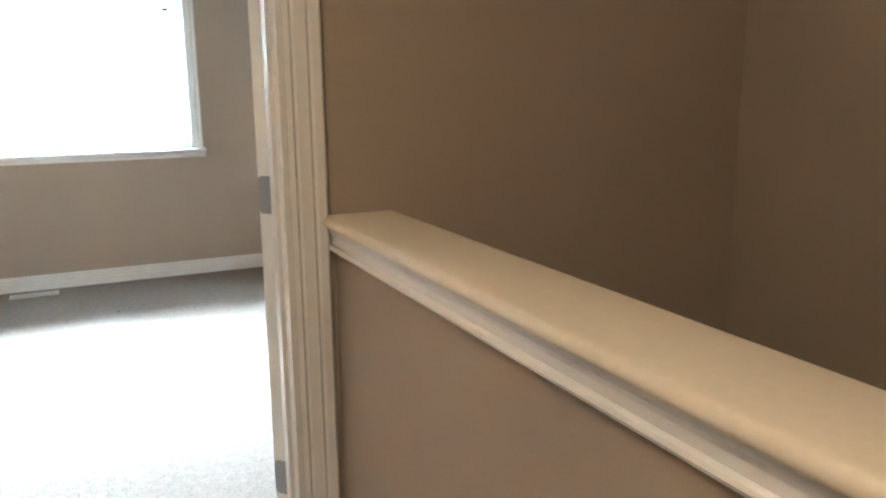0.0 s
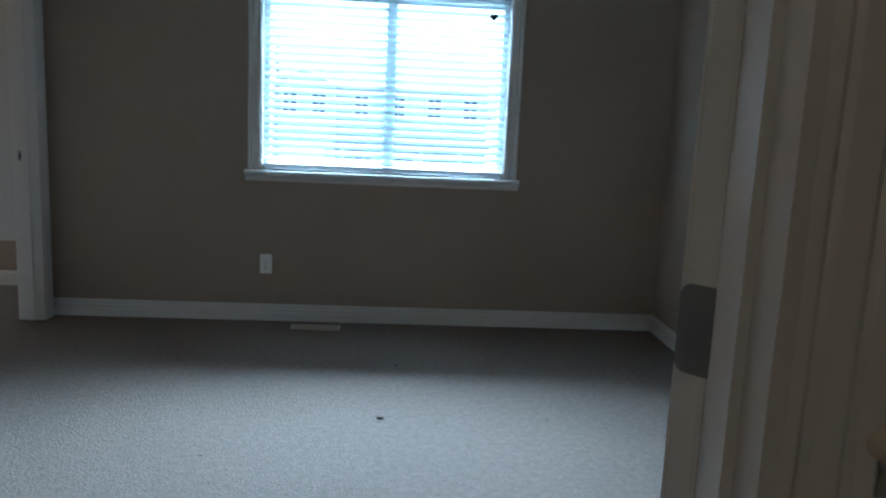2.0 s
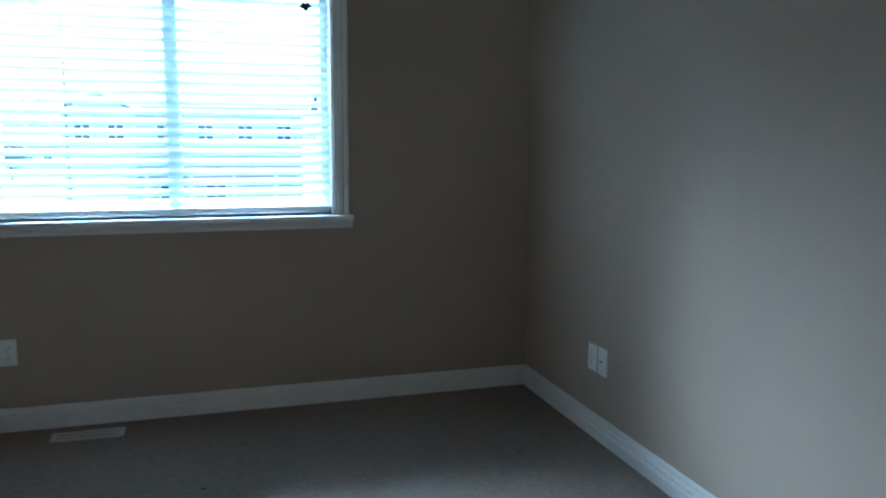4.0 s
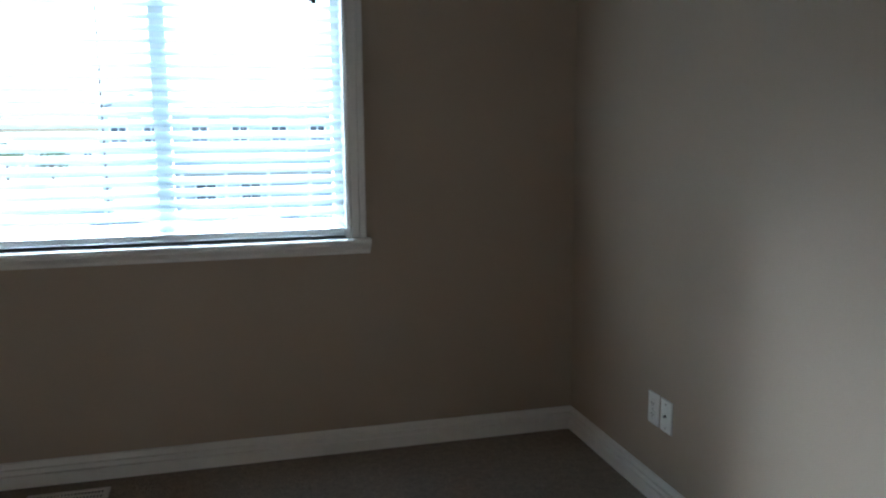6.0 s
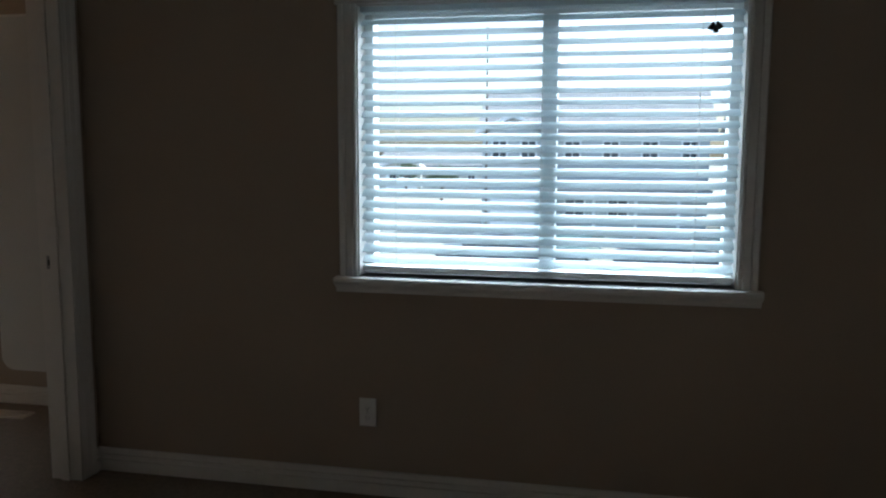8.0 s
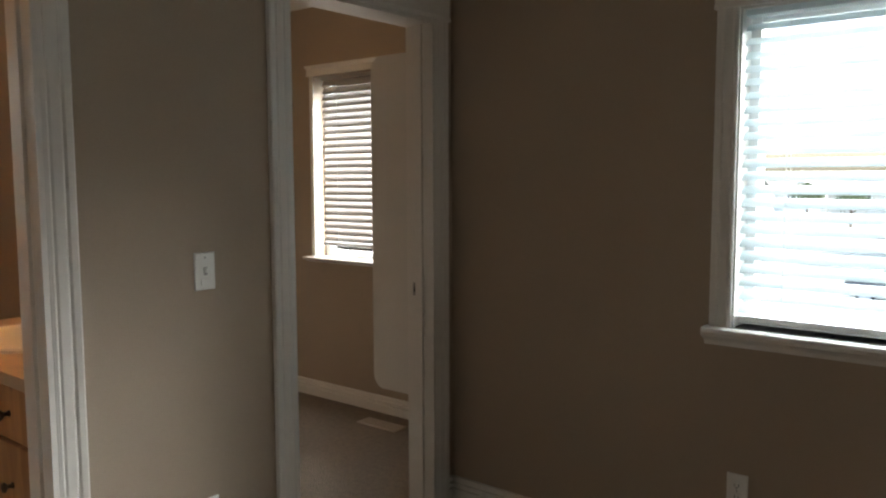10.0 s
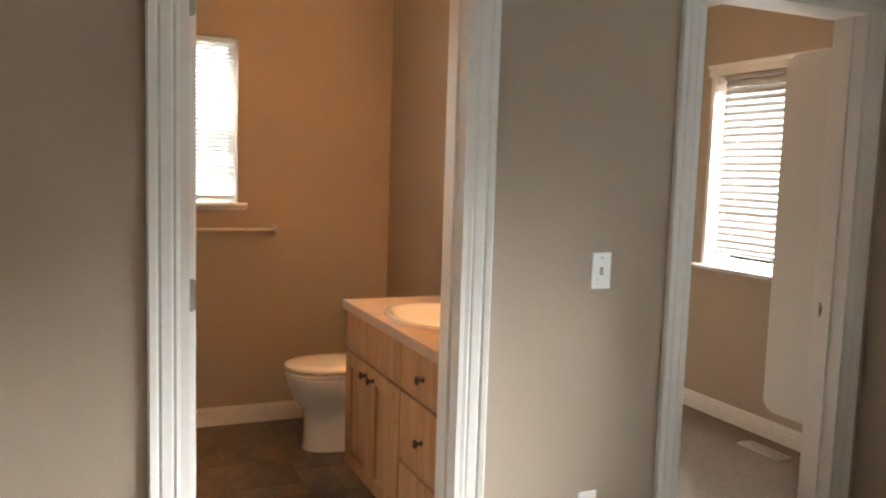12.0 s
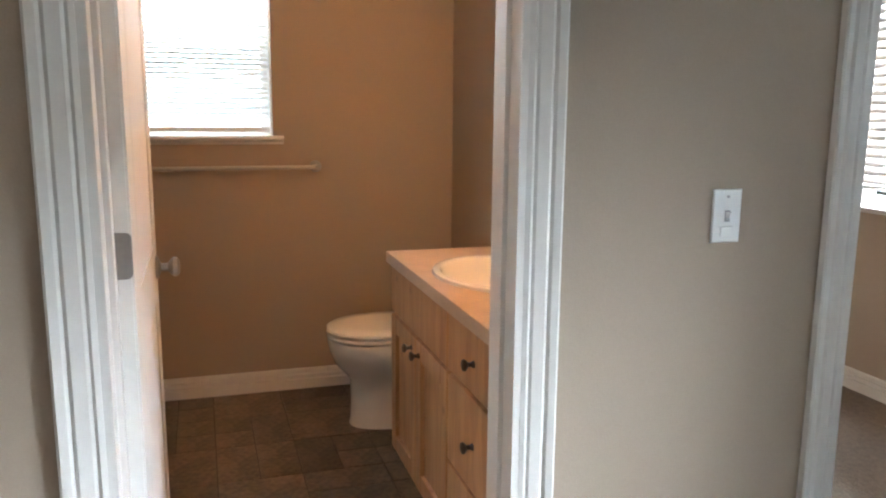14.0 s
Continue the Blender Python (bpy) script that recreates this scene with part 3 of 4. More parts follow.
# ---- wall plates and floor vents ----
def wall_plate(name, label, m, kind_):
    t = thing(name, (0, 0, 0), label, {"outlet": "wall outlet", "switch": "light switch", "jack": "cable outlet", "blank": "wall plate"}[kind_])
    part("plate", loft([[(x * k, -d, z * j) for x, z in ((-0.035, -0.0575), (0.035, -0.0575), (0.035, 0.0575), (-0.035, 0.0575))]
                        for d, k, j in ((0, 1, 1), (0.004, 1, 1), (0.006, 0.93, 0.955))]), PLASTIC, t)
    if kind_ == "outlet":
        for z in (-0.02, 0.02):
            s = part("socket", loft([ellipse(0, z, 0.006, 0.0165, 0.0145, 20, 3), ellipse(0, z, 0.008, 0.0165, 0.0145, 20, 3)]), PLASTIC, t)
            s.data.transform(Matrix.Rotation(radians(90), 4, "X"))
            part("slots", boxes([(-0.007, -0.0086, z - 0.004, -0.005, -0.0079, z + 0.005), (0.005, -0.0086, z - 0.004, 0.007, -0.0079, z + 0.005), (-0.002, -0.0086, z - 0.011, 0.002, -0.0079, z - 0.007)]), DARK, s)
    elif kind_ == "switch":
        part("rocker", box(-0.006, -0.008, -0.012, 0.006, -0.005, 0.012), NICKEL, t, "grey toggle collar")
        part("toggle", box(-0.0045, -0.02, -0.004, 0.0045, -0.007, 0.009, 0.001), PLASTIC, t, "small white toggle")
        part("night_lamp", box(-0.016, -0.009, -0.045, 0.016, -0.005, -0.022, 0.002), PLASTIC, t)
    elif kind_ == "jack":
        part("coax", cyl((0, -0.005, 0), (0, -0.014, 0), 0.0045, seg=12), NICKEL, t)
    for z in ((0,) if kind_ == "outlet" else (-0.042, 0.042)):
        part("screw", cyl((0, -0.0055, z), (0, -0.0075, z), 0.003, seg=8), NICKEL, t)
    t.matrix_basis = m
    return t


wall_plate("wall_outlet", "white duplex outlet on the wall under the wide window", pose(-2.358, -0.0005, 0.342), "outlet")
wall_plate("wall_outlet", "white duplex outlet low on the tan wall", pose(-0.0005, -0.720, 0.337, 0, 0, -90), "outlet")
wall_plate("cable_outlet", "white cable plate beside a duplex outlet", pose(-0.0005, -0.805, 0.337, 0, 0, -90), "jack")
wall_plate("light_switch", "white light switch between the two door frames", pose(XL + 0.0005, -1.22, 1.114, 0, 0, 90), "switch")
wall_plate("wall_outlet", "white duplex outlet below the light switch", pose(XL + 0.0005, -1.23, 0.342, 0, 0, 90), "outlet")


def floor_vent(label, x0, y0, x1, y1):
    t = thing("floor_vent", ((x0 + x1) / 2, (y0 + y1) / 2, 0), label, "floor vent", "floor vents")
    part("backing", box(x0 + 0.005, y0 + 0.005, 0.0, x1 - 0.005, y1 - 0.005, 0.003), DARK, t)
    part("rim", boxes([(x0, y0, 0, x1, y0 + 0.014, 0.009), (x0, y1 - 0.014, 0, x1, y1, 0.009), (x0, y0 + 0.014, 0, x0 + 0.016, y1 - 0.014, 0.009), (x1 - 0.016, y0 + 0.014, 0, x1, y1 - 0.014, 0.009)], 0.002), METALVENT, t)
    n = 22
    first = None
    for i in range(n):
        xx = x0 + 0.02 + (x1 - x0 - 0.04) * i / (n - 1)
        if first is None:
            first = part("louvre", box(-0.002, y0 + 0.014, 0.003, 0.002, y1 - 0.014, 0.008), METALVENT, t)
            o = first
        else:
            o = new("louvre", first.data)
            o.parent = t
            o.matrix_parent_inverse = t.matrix_basis.inverted()
        o.matrix_basis = Matrix.Translation((xx, 0, 0))
    part("divider", box(x0 + 0.014, (y0 + y1) / 2 - 0.004, 0.004, x1 - 0.014, (y0 + y1) / 2 + 0.004, 0.0088), METALVENT, t)
    return t


floor_vent("cream metal floor vent in the carpet below the window", -2.19, -0.20, -1.905, -0.105)
floor_vent("cream metal floor vent in the closet carpet", -4.66, 0.48, -4.375, 0.58)

for dx, dy, r in ((-1.585, -0.82, 0.013), (-0.375, -0.83, 0.012), (-1.66, -1.51, 0.018), (-2.3, -1.9, 0.008), (-0.95, -1.5, 0.008)):
    bm = bmesh.new()
    bmesh.ops.create_icosphere(bm, subdivisions=2, radius=1.0)
    for v in bm.verts:
        v.co = Vector((v.co.x * r * 1.3, v.co.y * r * 0.7, max(v.co.z, -0.2) * r * 0.25)) * (0.75 + 0.5 * noise.noise(v.co * 2 + Vector((dx * 9, dy * 7, 0))))
    o = part("debris", bm, LITTER)
    o.location = (dx, dy, 0.004)
    tagged(o, "small dark dry scrap lying on the carpet", "debris", "scraps on the carpet")

# ---- closet ----
bm = bmesh.new()
prof, rad = [], 0.06
x0, x1, z0, z1 = -3.99, XW, 0.44, 1.925
for cx, cz, a0 in ((x0 + rad, z1 - rad, 90), (x0 + rad, z0 + rad, 180)):
    for i in range(9):
        a = radians(a0 + i * 90 / 8)
        prof.append((cx + rad * math.cos(a), cz + rad * math.sin(a)))
prof += [(x1, z0), (x1, z1)]
organizer = thing("closet_organizer", (-3.85, -0.057, 0.44), "white melamine closet organizer with a rounded side panel", "closet organizer")
part("side_panel", loft([[(p, yy, q) for p, q in prof] for yy in (-0.066, -0.048)]), MELAMINE, organizer)
part("wall_rail", box(XW - 0.012, -0.047, 1.84, XW, 0.62, 1.9, 0.002), MELAMINE, organizer)
hook = thing("wall_hook", (-5.46, YC, 1.85), "small dark rod bracket on the closet wall", "bracket")
part("base", box(-5.475, YC - 0.006, 1.83, -5.445, YC, 1.87, 0.002), BRONZE, hook)
part("arm", cyl((-5.46, YC - 0.004, 1.85), (-5.46, YC - 0.06, 1.856), 0.006, seg=10), BRONZE, hook)


def ceiling_lamp(x, y, label):
    t = thing("ceiling_lamp", (x, y, H), label, "ceiling lamp", "ceiling lamps")
    part("base", cyl((x, y, H - 0.03), (x, y, H), 0.09, seg=24), NICKEL, t)
    part("shade", loft([ellipse(x, y, H - 0.03 - d, r, r, 24) for d, r in ((0, 0.13), (0.03, 0.125), (0.06, 0.10), (0.08, 0.05), (0.084, 0.01))]), BULB, t, "frosted glass shade", smooth=True)
    return t


# hall fixture is added out of view, to go with the hall's fill light
ceiling_lamp(-2.25, -5.8, "unseen round frosted ceiling lamp, switched on")
ceiling_lamp(-4.9, -0.3, "unseen round frosted ceiling lamp, switched on")

# ---- bathroom ----
VX0, VX1, VF = -4.825, XW - 0.002, -1.645
van = thing("vanity_cabinet", ((VX0 + VX1) / 2, -1.4, 0), "knotty alder vanity cabinet with two doors and three drawers", "vanity")
part("body", boxes([(VX0, VF + 0.02, 0.1, VX0 + 0.018, YB - 0.002, 0.80), (VX1 - 0.018, VF + 0.02, 0.1, VX1, YB - 0.002, 0.80), (VX0 + 0.018, YB - 0.012, 0.1, VX1 - 0.018, YB - 0.002, 0.80),
                     (VX0 + 0.018, VF + 0.02, 0.1, VX1 - 0.018, YB - 0.012, 0.118), (VX0 + 0.018, VF + 0.02, 0.118, VX1 - 0.018, VF + 0.026, 0.79), (VX0 + 0.01, VF + 0.09, 0, VX1, YB - 0.002, 0.1)], 0.002), PINE, van)
part("face_frame", boxes([(VX0, VF, 0.1, VX0 + 0.03, VF + 0.02, 0.8), (VX1 - 0.03, VF, 0.1, VX1, VF + 0.02, 0.8), (-4.17, VF, 0.1, -4.13, VF + 0.02, 0.8),
                          (VX0 + 0.03, VF, 0.1, VX1 - 0.03, VF + 0.02, 0.13), (VX0 + 0.03, VF, 0.77, VX1 - 0.03, VF + 0.02, 0.8), (VX0 + 0.03, VF, 0.6, VX1 - 0.03, VF + 0.02, 0.64)]), PINE, van)


def cab_knob(parent, x, z):
    k = part("knob", loft([ellipse(0, 0, a, r, r, 16) for a, r in ((0, 0.010), (0.004, 0.009), (0.007, 0.006), (0.016, 0.006), (0.02, 0.012), (0.025, 0.016), (0.03, 0.014), (0.033, 0.005))]), BRONZE, parent, "dark bronze round knob", smooth=True)
    k.matrix_basis = pose(x, VF - 0.02, z, 90, 0, 0)


part("false_front", box(VX0 + 0.006, VF - 0.02, 0.628, -4.155, VF, 0.79, 0.004), PINE, van)
for xa, xb, kx in ((VX0 + 0.006, -4.492, -4.535), (-4.488, -4.155, -4.445)):
    d = part("door", box(xa + 0.055, VF - 0.006, 0.165, xb - 0.055, VF + 0.001, 0.565), PINE, van, "recessed panel cabinet door")
    for za in (xa, xb - 0.06):
        part("door_stile", box(za, VF - 0.02, 0.115, za + 0.06, VF, 0.615, 0.003), PINE, d)
    for za, zb in ((0.115, 0.175), (0.555, 0.615)):
        part("door_rail", box(xa + 0.06, VF - 0.0195, za, xb - 0.06, VF, zb, 0.003), PINE, d)
    cab_knob(d, kx, 0.572)
for za, zb in ((0.628, 0.79), (0.365, 0.615), (0.115, 0.355)):
    d = part("drawer_front", box(-4.145, VF - 0.02, za, VX1 - 0.008, VF, zb, 0.004), PINE, van)
    cab_knob(d, -3.93, (za + zb) / 2)

# counter with an oval hole for the basin
SX, SY, SA, SB = -4.36, -1.42, 0.275, 0.215
n = 48
ctr = tagged(new("vanity_counter"), "tan laminate counter with a thick front edge on the vanity", "counter")
bm = bmesh.new()
cx0, cx1, cy0, cy1, cz0, cz1 = -4.845, XW - 0.001, -1.672, YB - 0.001, 0.80, 0.836
inner = ellipse(SX, SY, 0, SA - 0.015, SB - 0.015, n)
outer = []
for px, py, _ in inner:
    dx_, dy_ = px - SX, py - SY
    k = min(((cx1 - SX) if dx_ > 0 else (cx0 - SX)) / dx_ if abs(dx_) > 1e-6 else 1e9, ((cy1 - SY) if dy_ > 0 else (cy0 - SY)) / dy_ if abs(dy_) > 1e-6 else 1e9)
    outer.append((SX + dx_ * k, SY + dy_ * k))
for cxx, cyy in ((cx0, cy0), (cx0, cy1), (cx1, cy0), (cx1, cy1)):
    j = min(range(n), key=lambda i: (outer[i][0] - cxx) ** 2 + (outer[i][1] - cyy) ** 2)
    outer[j] = (cxx, cyy)
rings = [[bm.verts.new((p[0], p[1], z)) for p in ring] for ring, z in ((inner, cz0), (inner, cz1), (outer, cz1), (outer, cz0))]
for ra, rb in zip(rings, rings[1:] + rings[:1]):
    for i in range(n):
        bm.faces.new((ra[i], ra[(i + 1) % n], rb[(i + 1) % n], rb[i]))
bmesh.ops.recalc_face_normals(bm, faces=bm.faces)
part("top", bm, LAMINATE, ctr)
part("front_edge", box(cx0 - 0.002, cy0 - 0.006, 0.797, cx1, cy0 + 0.002, 0.8365, 0.003), LAMINATE, ctr)
sink = thing("sink", (SX, SY, 0.836), "white oval drop-in sink in the tan counter", "sink")
part("basin", loft([ellipse(SX, SY, z, SA * k, SB * k, 48) for z, k in ((0.8365, 1.0), (0.846, 0.99), (0.850, 0.95), (0.847, 0.89), (0.838, 0.86), (0.80, 0.82), (0.75, 0.70), (0.715, 0.45), (0.71, 0.1))], caps=False), CERAMIC, sink, smooth=True)
part("drain", cyl((SX, SY, 0.709), (SX, SY, 0.7125), 0.024), CHROME, sink)
tap = thing("faucet", (SX, -1.19, 0.836), "polished chrome faucet behind the sink", "faucet")
part("base", loft([ellipse(SX, -1.19, z, 0.08 * k, 0.025 * k, 24) for z, k in ((0.8365, 1), (0.85, 0.95), (0.856, 0.7))]), CHROME, tap, smooth=True)
bm = bmesh.new()
pts = [(SX, -1.19, 0.85), (SX, -1.195, 0.93), (SX, -1.22, 0.955), (SX, -1.27, 0.955), (SX, -1.30, 0.93)]
for a, b in zip(pts, pts[1:]):
    cyl_into(bm, a, b, 0.012, seg=14)
part("spout", bm, CHROME, tap, smooth=True)
for s in (-1, 1):
    part("handle", loft([ellipse(SX + s * 0.055, -1.19, z, r, r, 14) for z, r in ((0.855, 0.013), (0.88, 0.012), (0.885, 0.02), (0.9, 0.018), (0.903, 0.008))]), CHROME, tap, smooth=True)


def toilet(x, front, wall):
    """An elongated toilet whose tank stands at the wall and whose bowl points to -y."""
    t = thing("toilet", (x, (front + wall) / 2, 0), "white ceramic toilet with its lid closed beside the vanity", "toilet")
    bc = front + 0.235
    part("pedestal", loft([ellipse(x, bc + o, z, a, b, 32, 2.4) for z, a, b, o in ((0.0, 0.115, 0.235, 0.09), (0.02, 0.11, 0.23, 0.09), (0.1, 0.107, 0.225, 0.088), (0.2, 0.11, 0.22, 0.08), (0.235, 0.125, 0.222, 0.055), (0.275, 0.152, 0.228, 0.025), (0.32, 0.17, 0.233, 0.012), (0.355, 0.178, 0.235, 0.004), (0.385, 0.18, 0.235, 0.002), (0.39, 0.17, 0.225, 0.002))]), CERAMIC, t, "ceramic bowl and pedestal", smooth=True)
    part("seat", loft([ellipse(x, bc + 0.005, z, a, b, 32, 2.2) for z, a, b in ((0.393, 0.18, 0.235), (0.395, 0.186, 0.24), (0.407, 0.187, 0.241), (0.411, 0.176, 0.23))]), CERAMIC, t, smooth=True)
    part("lid", loft([ellipse(x, bc + 0.008, z, a, b, 32, 2.2) for z, a, b in ((0.419, 0.182, 0.238), (0.421, 0.187, 0.243), (0.430, 0.186, 0.242), (0.438, 0.172, 0.228), (0.441, 0.12, 0.17))]), CERAMIC, t, smooth=True)
    part("shelf", box(x - 0.14, bc + 0.17, 0.30, x + 0.14, wall - 0.02, 0.392, 0.012), CERAMIC, t)
    tank = part("tank", loft([[(x + sx * a, y, z) for sx, y in ((-1, wall - 0.015), (1, wall - 0.015), (1, wall - 0.175 + c), (-1, wall - 0.175 + c))] for z, a, c in ((0.392, 0.19, 0.02), (0.42, 0.205, 0.005), (0.64, 0.22, 0.0))]), CERAMIC, t)
    part("tank_lid", box(x - 0.235, wall - 0.19, 0.641, x + 0.235, wall - 0.01, 0.672, 0.01), CERAMIC, tank)
    part("flush_lever", cyl((x - 0.15, wall - 0.19, 0.59), (x - 0.08, wall - 0.195, 0.58), 0.006, seg=10), CHROME, tank, "chrome flush lever")
    return t


toilet(-5.335, -1.82, YB)

BARMETAL = material("brushed_bar_metal", (0.46, 0.43, 0.39), rough=0.3, metal=0.9)
bar = thing("towel_bar", (XB, -2.15, 1.065), "satin nickel towel bar mounted under the bathroom window", "towel bar")
part("rod", cyl((XB + 0.055, -1.785, 1.068), (XB + 0.055, -2.52, 1.068), 0.009, seg=12), BARMETAL, bar, smooth=True)
for yy in (-1.785, -2.52):
    p = part("post", cyl((XB, yy, 1.068), (XB + 0.066, yy, 1.068), 0.011, seg=14), NICKEL, bar, smooth=True)
    part("rosette", loft([[(XB + d, yy + r * math.cos(a * math.pi / 10), 1.068 + r * math.sin(a * math.pi / 10)) for a in range(20)] for d, r in ((0.0, 0.028), (0.006, 0.028), (0.014, 0.016))]), NICKEL, p, smooth=True)

light = thing("vanity_lamp", (-4.3, YB, 2.0), "vanity wall lamp with frosted shades, switched on", "wall lamp")
part("backplate", box(-4.55, YB - 0.025, 1.96, -4.05, YB - 0.001, 2.05, 0.006), NICKEL, light)
for xx in (-4.47, -4.13):
    part("shade", loft([ellipse(xx, YB - 0.1, z, r, r, 20) for z, r in ((2.06, 0.025), (2.05, 0.05), (1.98, 0.06), (1.93, 0.065))], caps=False), BULB, light, "frosted glass shade", smooth=True)

# ---- outside ----
GZ = -3.4
setting("ground", box(-400, 1.5, GZ - 0.3, 400, 700, GZ), GRASS, "dry lawn and open ground", "ground")
setting("ground_south", box(-400, -400, GZ - 0.3, 400, 1.5, GZ), GRASS, "dry lawn around the house", "ground")
setting("road", box(-300, 20, GZ, 300, 29, GZ + 0.02), ASPHALT, "grey asphalt street", "road")
setting("pavement", boxes([(-300, 29, GZ, 300, 31, GZ + 0.14), (-300, 18, GZ, 300, 20, GZ + 0.14)]), CONCRETE, "pale concrete pavement with kerb", "pavement")


def ex_window(parent, x, y, z, w, h):
    o = part("window", box(x - w / 2 - 0.1, y - 0.06, z - h / 2 - 0.1, x + w / 2 + 0.1, y + 0.01, z + h / 2 + 0.1), EXTRIM, parent)
    part("pane", boxes([(x - w / 2, y - 0.08, z - h / 2, x - 0.03, y - 0.05, z + h / 2), (x + 0.03, y - 0.08, z - h / 2, x + w / 2, y - 0.05, z + h / 2)]), EXGLASS, o)


def gable(x0, x1, y0, y1, z0, z1, over=0.4, th=0.22, along_x=True):
    """A pitched roof slab."""
    if along_x:
        ym = (y0 + y1) / 2
        pr = [(y0 - over, z0), (ym, z1), (y1 + over, z0), (y1 + over, z0 + th), (ym, z1 + th), (y0 - over, z0 + th)]
        return loft([[(x, p, q) for p, q in pr] for x in (x0 - over, x1 + over)])
    xm = (x0 + x1) / 2
    pr = [(x0 - over, z0), (xm, z1), (x1 + over, z0), (x1 + over, z0 + th), (xm, z1 + th), (x0 - over, z0 + th)]
    return loft([[(p, y, q) for p, q in pr] for y in (y0 - over, y1)])


def house(x, y, w, d, mat, label, ridge, wing, tall=6.2):
    t = thing("house", (x + w / 2, y + d / 2, GZ), label, "house", "houses across the street")
    eave = GZ + tall
    up = tall - 1.25
    part("wall", box(x, y, GZ, x + w, y + d, eave), mat, t)
    part("roof", gable(x, x + w, y, y + d, eave - 0.1, ridge), ROOF, t, "grey shingle roof")
    wx, ww = wing
    part("wing_wall", box(wx, y - 1.6, GZ, wx + ww, y, eave - 0.2), mat, t)
    part("wing_gable", loft([[(wx, yy, eave - 0.2), (wx + ww, yy, eave - 0.2), (wx + ww / 2, yy, eave + 0.75)] for yy in (y - 1.6, y)]), mat, t)
    part("wing_roof", gable(wx, wx + ww, y - 1.6, y + d * 0.4, eave - 0.2, eave + 0.8, along_x=False), EXTRIM, t, "white-edged gable roof")
    for xx in (wx + ww * 0.28, wx + ww * 0.75):
        ex_window(t, xx, y - 1.6, GZ + up, 0.8, 1.25)
    k = wx + ww + 1.6
    while k < x + w - 0.8:
        ex_window(t, k, y, GZ + up, 0.85, 1.25)
        k += 2.3
    part("garage_door", box(wx + 0.5, y - 1.65, GZ, wx + ww - 0.5, y - 1.59, GZ + 2.3), EXTRIM, t)
    if tall > 4:
        part("porch_roof", boxes([(wx + ww + 0.3, y - 2.2, GZ + 2.6, x + w, y, GZ + 2.8)]), ROOF, t)
        k = wx + ww + 0.5
        while k < x + w:
            part("porch_post", box(k, y - 2.1, GZ, k + 0.18, y - 1.92, GZ + 2.6), EXTRIM, t)
            k += 2.4
        for xx in (wx + ww + 1.8, wx + ww + 4.4):
            ex_window(t, xx, y, GZ + 1.4, 1.1, 1.3)
    return t


house(-8.9, 46, 13.5, 9, SIDING, "two-storey grey house with shingle roof and front gable", 5.5, (-8.7, 3.7))
house(6.5, 44, 12, 9, SIDING2, "two-storey beige house with shingle roof and front gable", 4.9, (6.9, 4.2))
house(-30, 95, 14, 9, SIDING2, "distant low beige house with a shingle roof", 1.5, (-29, 5), 3.3)
house(-13, 110, 13, 9, SIDING, "distant low grey house with a shingle roof", 1.7, (-12, 5), 3.3)
house(-50, 100, 15, 9, SIDING, "distant grey house with a shingle roof", 1.4, (-49, 5), 3.3)


def car(x, y, turn, paint, label):
    t = thing("car", (0, 0, 0), label, "car", "parked cars")
    side = [(-2.2, 0.35), (-2.2, 0.75), (-1.9, 0.9), (-1.1, 0.98), (-0.6, 1.42), (0.7, 1.46), (1.5, 1.02), (2.1, 0.95), (2.2, 0.6), (2.15, 0.35)]
    part("body", loft([[(p, yy, q) for p, q in side] for yy in (-0.85, 0.85)]), paint, t)
    glass = [(-0.98, 1.0), (-0.58, 1.36), (0.66, 1.4), (1.3, 1.02)]
    for yy in (-0.86, 0.86):
        part("side_window", loft([[(p, yy * k, q) for p, q in glass] for k in (0.98, 1.005)]), EXGLASS, t)
    for wx in (-1.35, 1.35):
        for yy in (-0.78, 0.78):
            w = part("wheel", cyl((wx, yy - 0.1, 0.32), (wx, yy + 0.1, 0.32), 0.32, seg=20), RUBBER, t)
            part("rim", cyl((wx, yy - 0.105, 0.32), (wx, yy + 0.105, 0.32), 0.19, seg=16), CARPALE, w)
    t.matrix_basis = pose(x, y, GZ + 0.02, 0, 0, turn)
    return t


car(-6.2, 30.2, 4, CARDARK, "dark parked car at the kerb")
car(-2.6, 33.5, 80, CARRED, "dark green parked car on a driveway")
car(1.2, 30.0, 0, CARDARK, "dark blue parked car by the street")
car(7.5, 35.0, 85, CARPALE, "silver car parked before the house")


def street_pole(x, y, h):
    t = thing("street_pole", (x, y, GZ), "slim dark metal pole standing beside the grey house", "pole")
    part("base", cyl((x, y, GZ), (x, y, GZ + 0.5), 0.12, 0.10, 14), BRONZE, t)
    part("shaft", cyl((x, y, GZ + 0.5), (x, y, GZ + h), 0.065, 0.045, 12), BRONZE, t)
    part("finial", loft([ellipse(x, y, GZ + h + z, r, r, 12) for z, r in ((0, 0.045), (0.03, 0.08), (0.09, 0.08), (0.13, 0.02))]), BRONZE, t, smooth=True)


street_pole(-8.1, 42.0, 11.8)


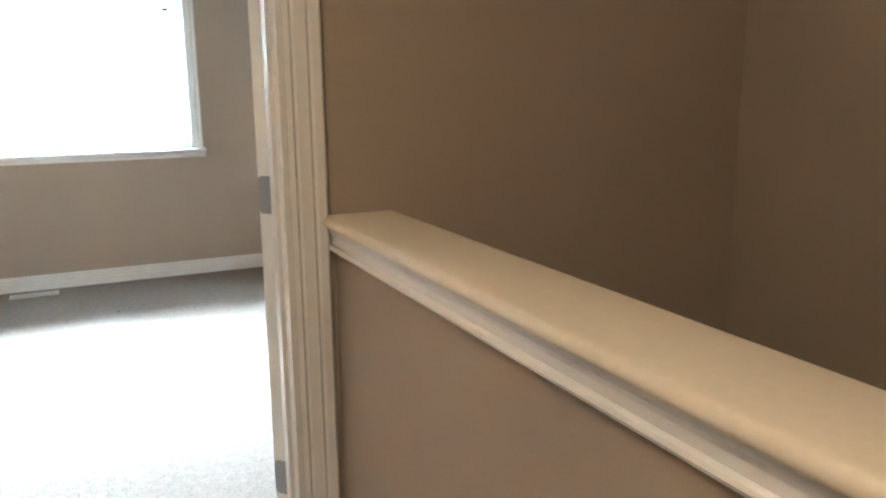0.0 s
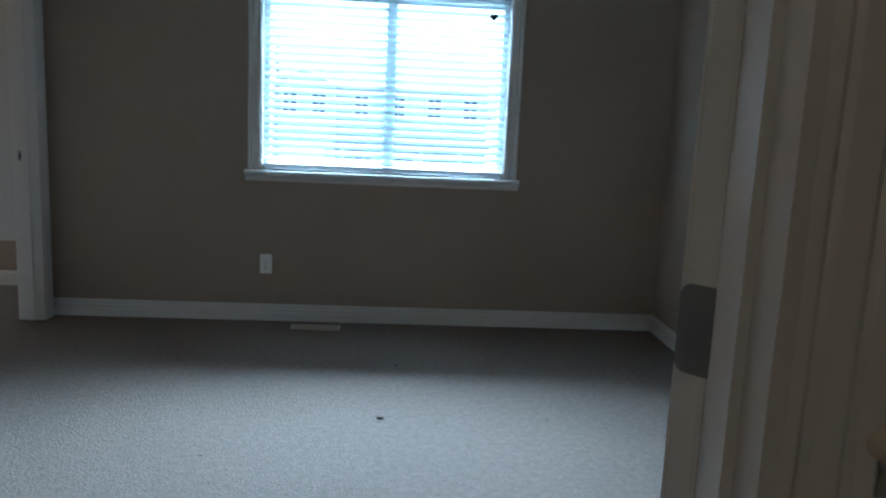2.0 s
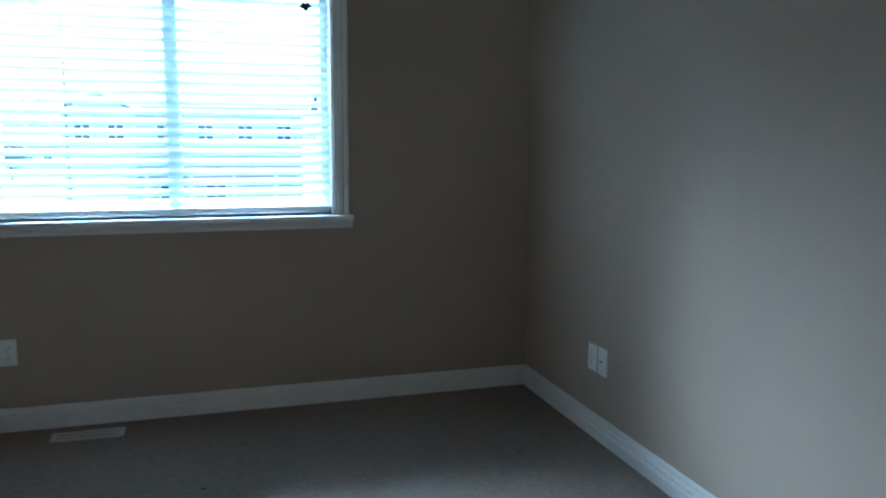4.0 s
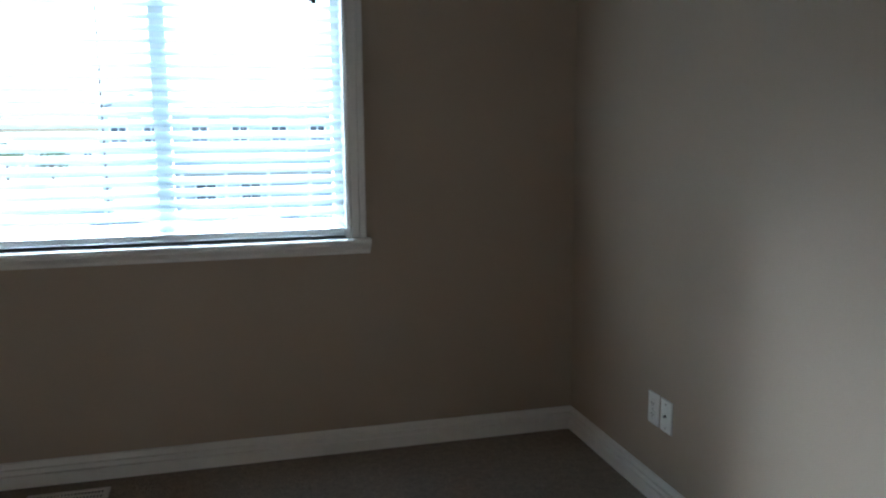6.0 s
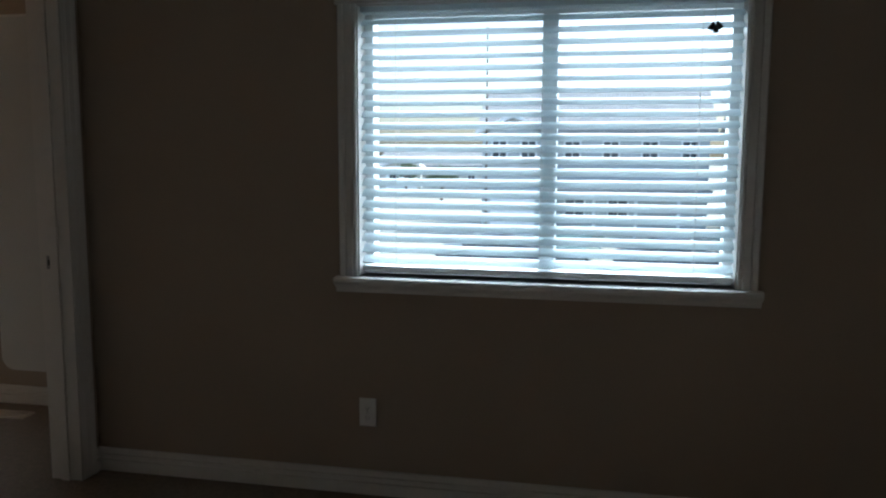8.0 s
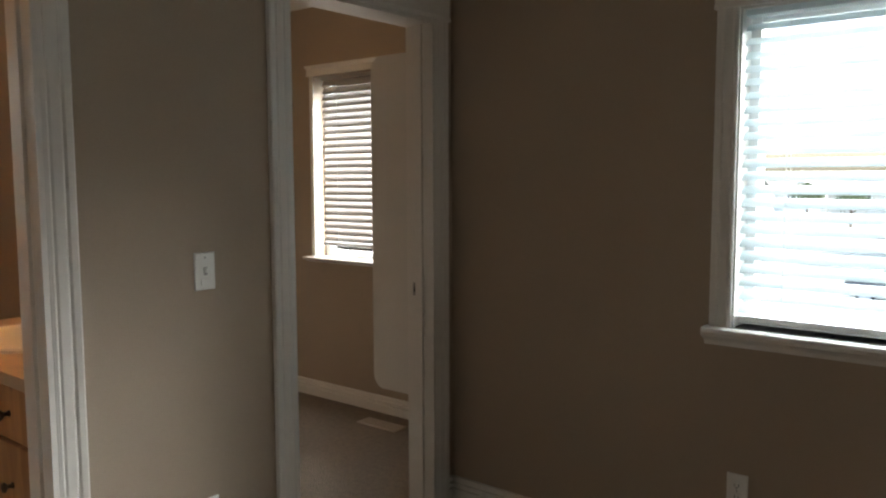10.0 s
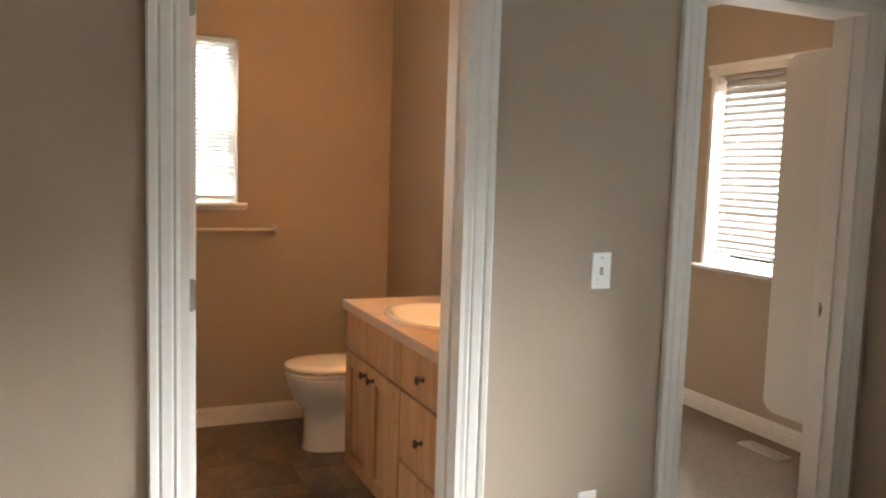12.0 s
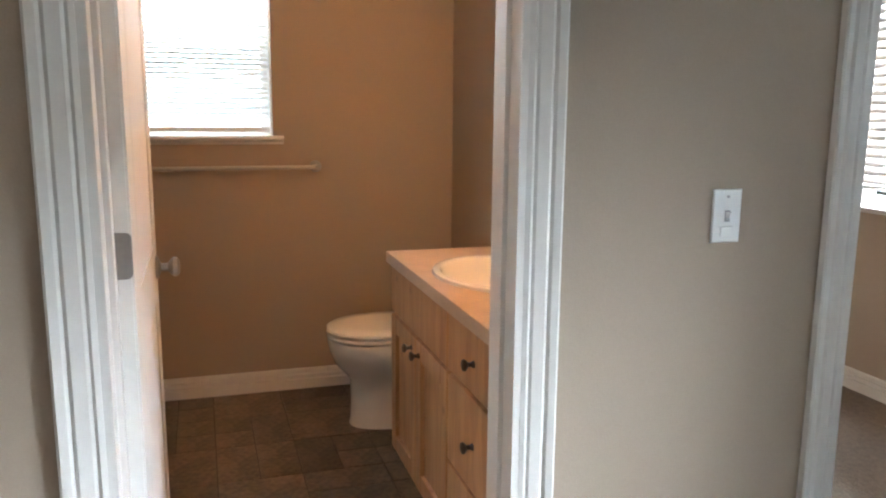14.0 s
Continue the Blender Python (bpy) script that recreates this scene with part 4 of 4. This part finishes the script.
def tree(x, y, h, label):
    t = thing("tree", (x, y, GZ), label, "tree", "street trees")
    bm = cyl((x, y, GZ), (x, y, GZ + h * 0.6), 0.16, 0.07, 10)
    tips = []
    for i in range(7):
        a, k = i * 2.4, 0.35 + 0.04 * i
        tip = (x + math.cos(a) * h * 0.24, y + math.sin(a) * h * 0.24, GZ + h * (0.62 + 0.05 * (i % 4)))
        cyl_into(bm, (x, y, GZ + h * k), tip, 0.06, 0.02, 8)
        tips.append(Vector(tip))
    tips.append(Vector((x, y, GZ + h * 0.85)))
    part("trunk", bm, BARK, t)
    bm = bmesh.new()
    for i in range(900):
        c = random.choice(tips) + Vector((random.gauss(0, 1), random.gauss(0, 1), random.gauss(0, 0.8))) * h * 0.09
        m = Matrix.Translation(c) @ Euler((random.uniform(0, 6), random.uniform(0, 6), 0)).to_matrix().to_4x4()
        vs = [bm.verts.new(m @ Vector(p)) for p in ((-0.14, 0, 0), (0, -0.07, 0.02), (0.14, 0, 0), (0, 0.07, 0.02))]
        bm.faces.new(vs)
    part("crown", bm, LEAF, t)


for tx, ty, th in ((-17.5, 75, 3.8), (-24.5, 88, 4.2), (-31, 80, 3.6), (-13.5, 95, 4.4)):
    tree(tx, ty, th, "small leafy tree standing far off across the street")

# ---- bathroom floor tiles ----
ts, gap = 0.305, 0.004
bath = bpy.data.objects["bath_floor"]
tile_meshes = {}


def tile(xa, ya, w, d):
    if (w, d) not in tile_meshes:
        bm = box(-(w - gap) / 2, -(d - gap) / 2, -0.006, (w - gap) / 2, (d - gap) / 2, 0.0, 0.0015)
        me = bpy.data.meshes.new("tile")
        bm.to_mesh(me)
        bm.free()
        me.materials.append(TILE)
        tile_meshes[(w, d)] = me
    o = new("tile", tile_meshes[(w, d)])
    o.parent = bath
    o.matrix_basis = pose(xa + w / 2, ya + d / 2, random.uniform(-0.0006, 0.0004))


for iy in range(7):
    for ix in range(7):
        xa, ya, h2 = XB + ix * ts, -3.2 + iy * ts, ts / 2
        pick = (ix * 3 + iy * 5 + random.randrange(2)) % 4
        if pick == 0:
            tile(xa, ya, ts, ts)
        elif pick == 1:
            tile(xa, ya, h2, ts), tile(xa + h2, ya, h2, ts)
        elif pick == 2:
            tile(xa, ya, ts, h2), tile(xa, ya + h2, h2, h2), tile(xa + h2, ya + h2, h2, h2)
        else:
            tile(xa, ya, h2, h2), tile(xa + h2, ya, h2, h2), tile(xa, ya + h2, ts, h2)
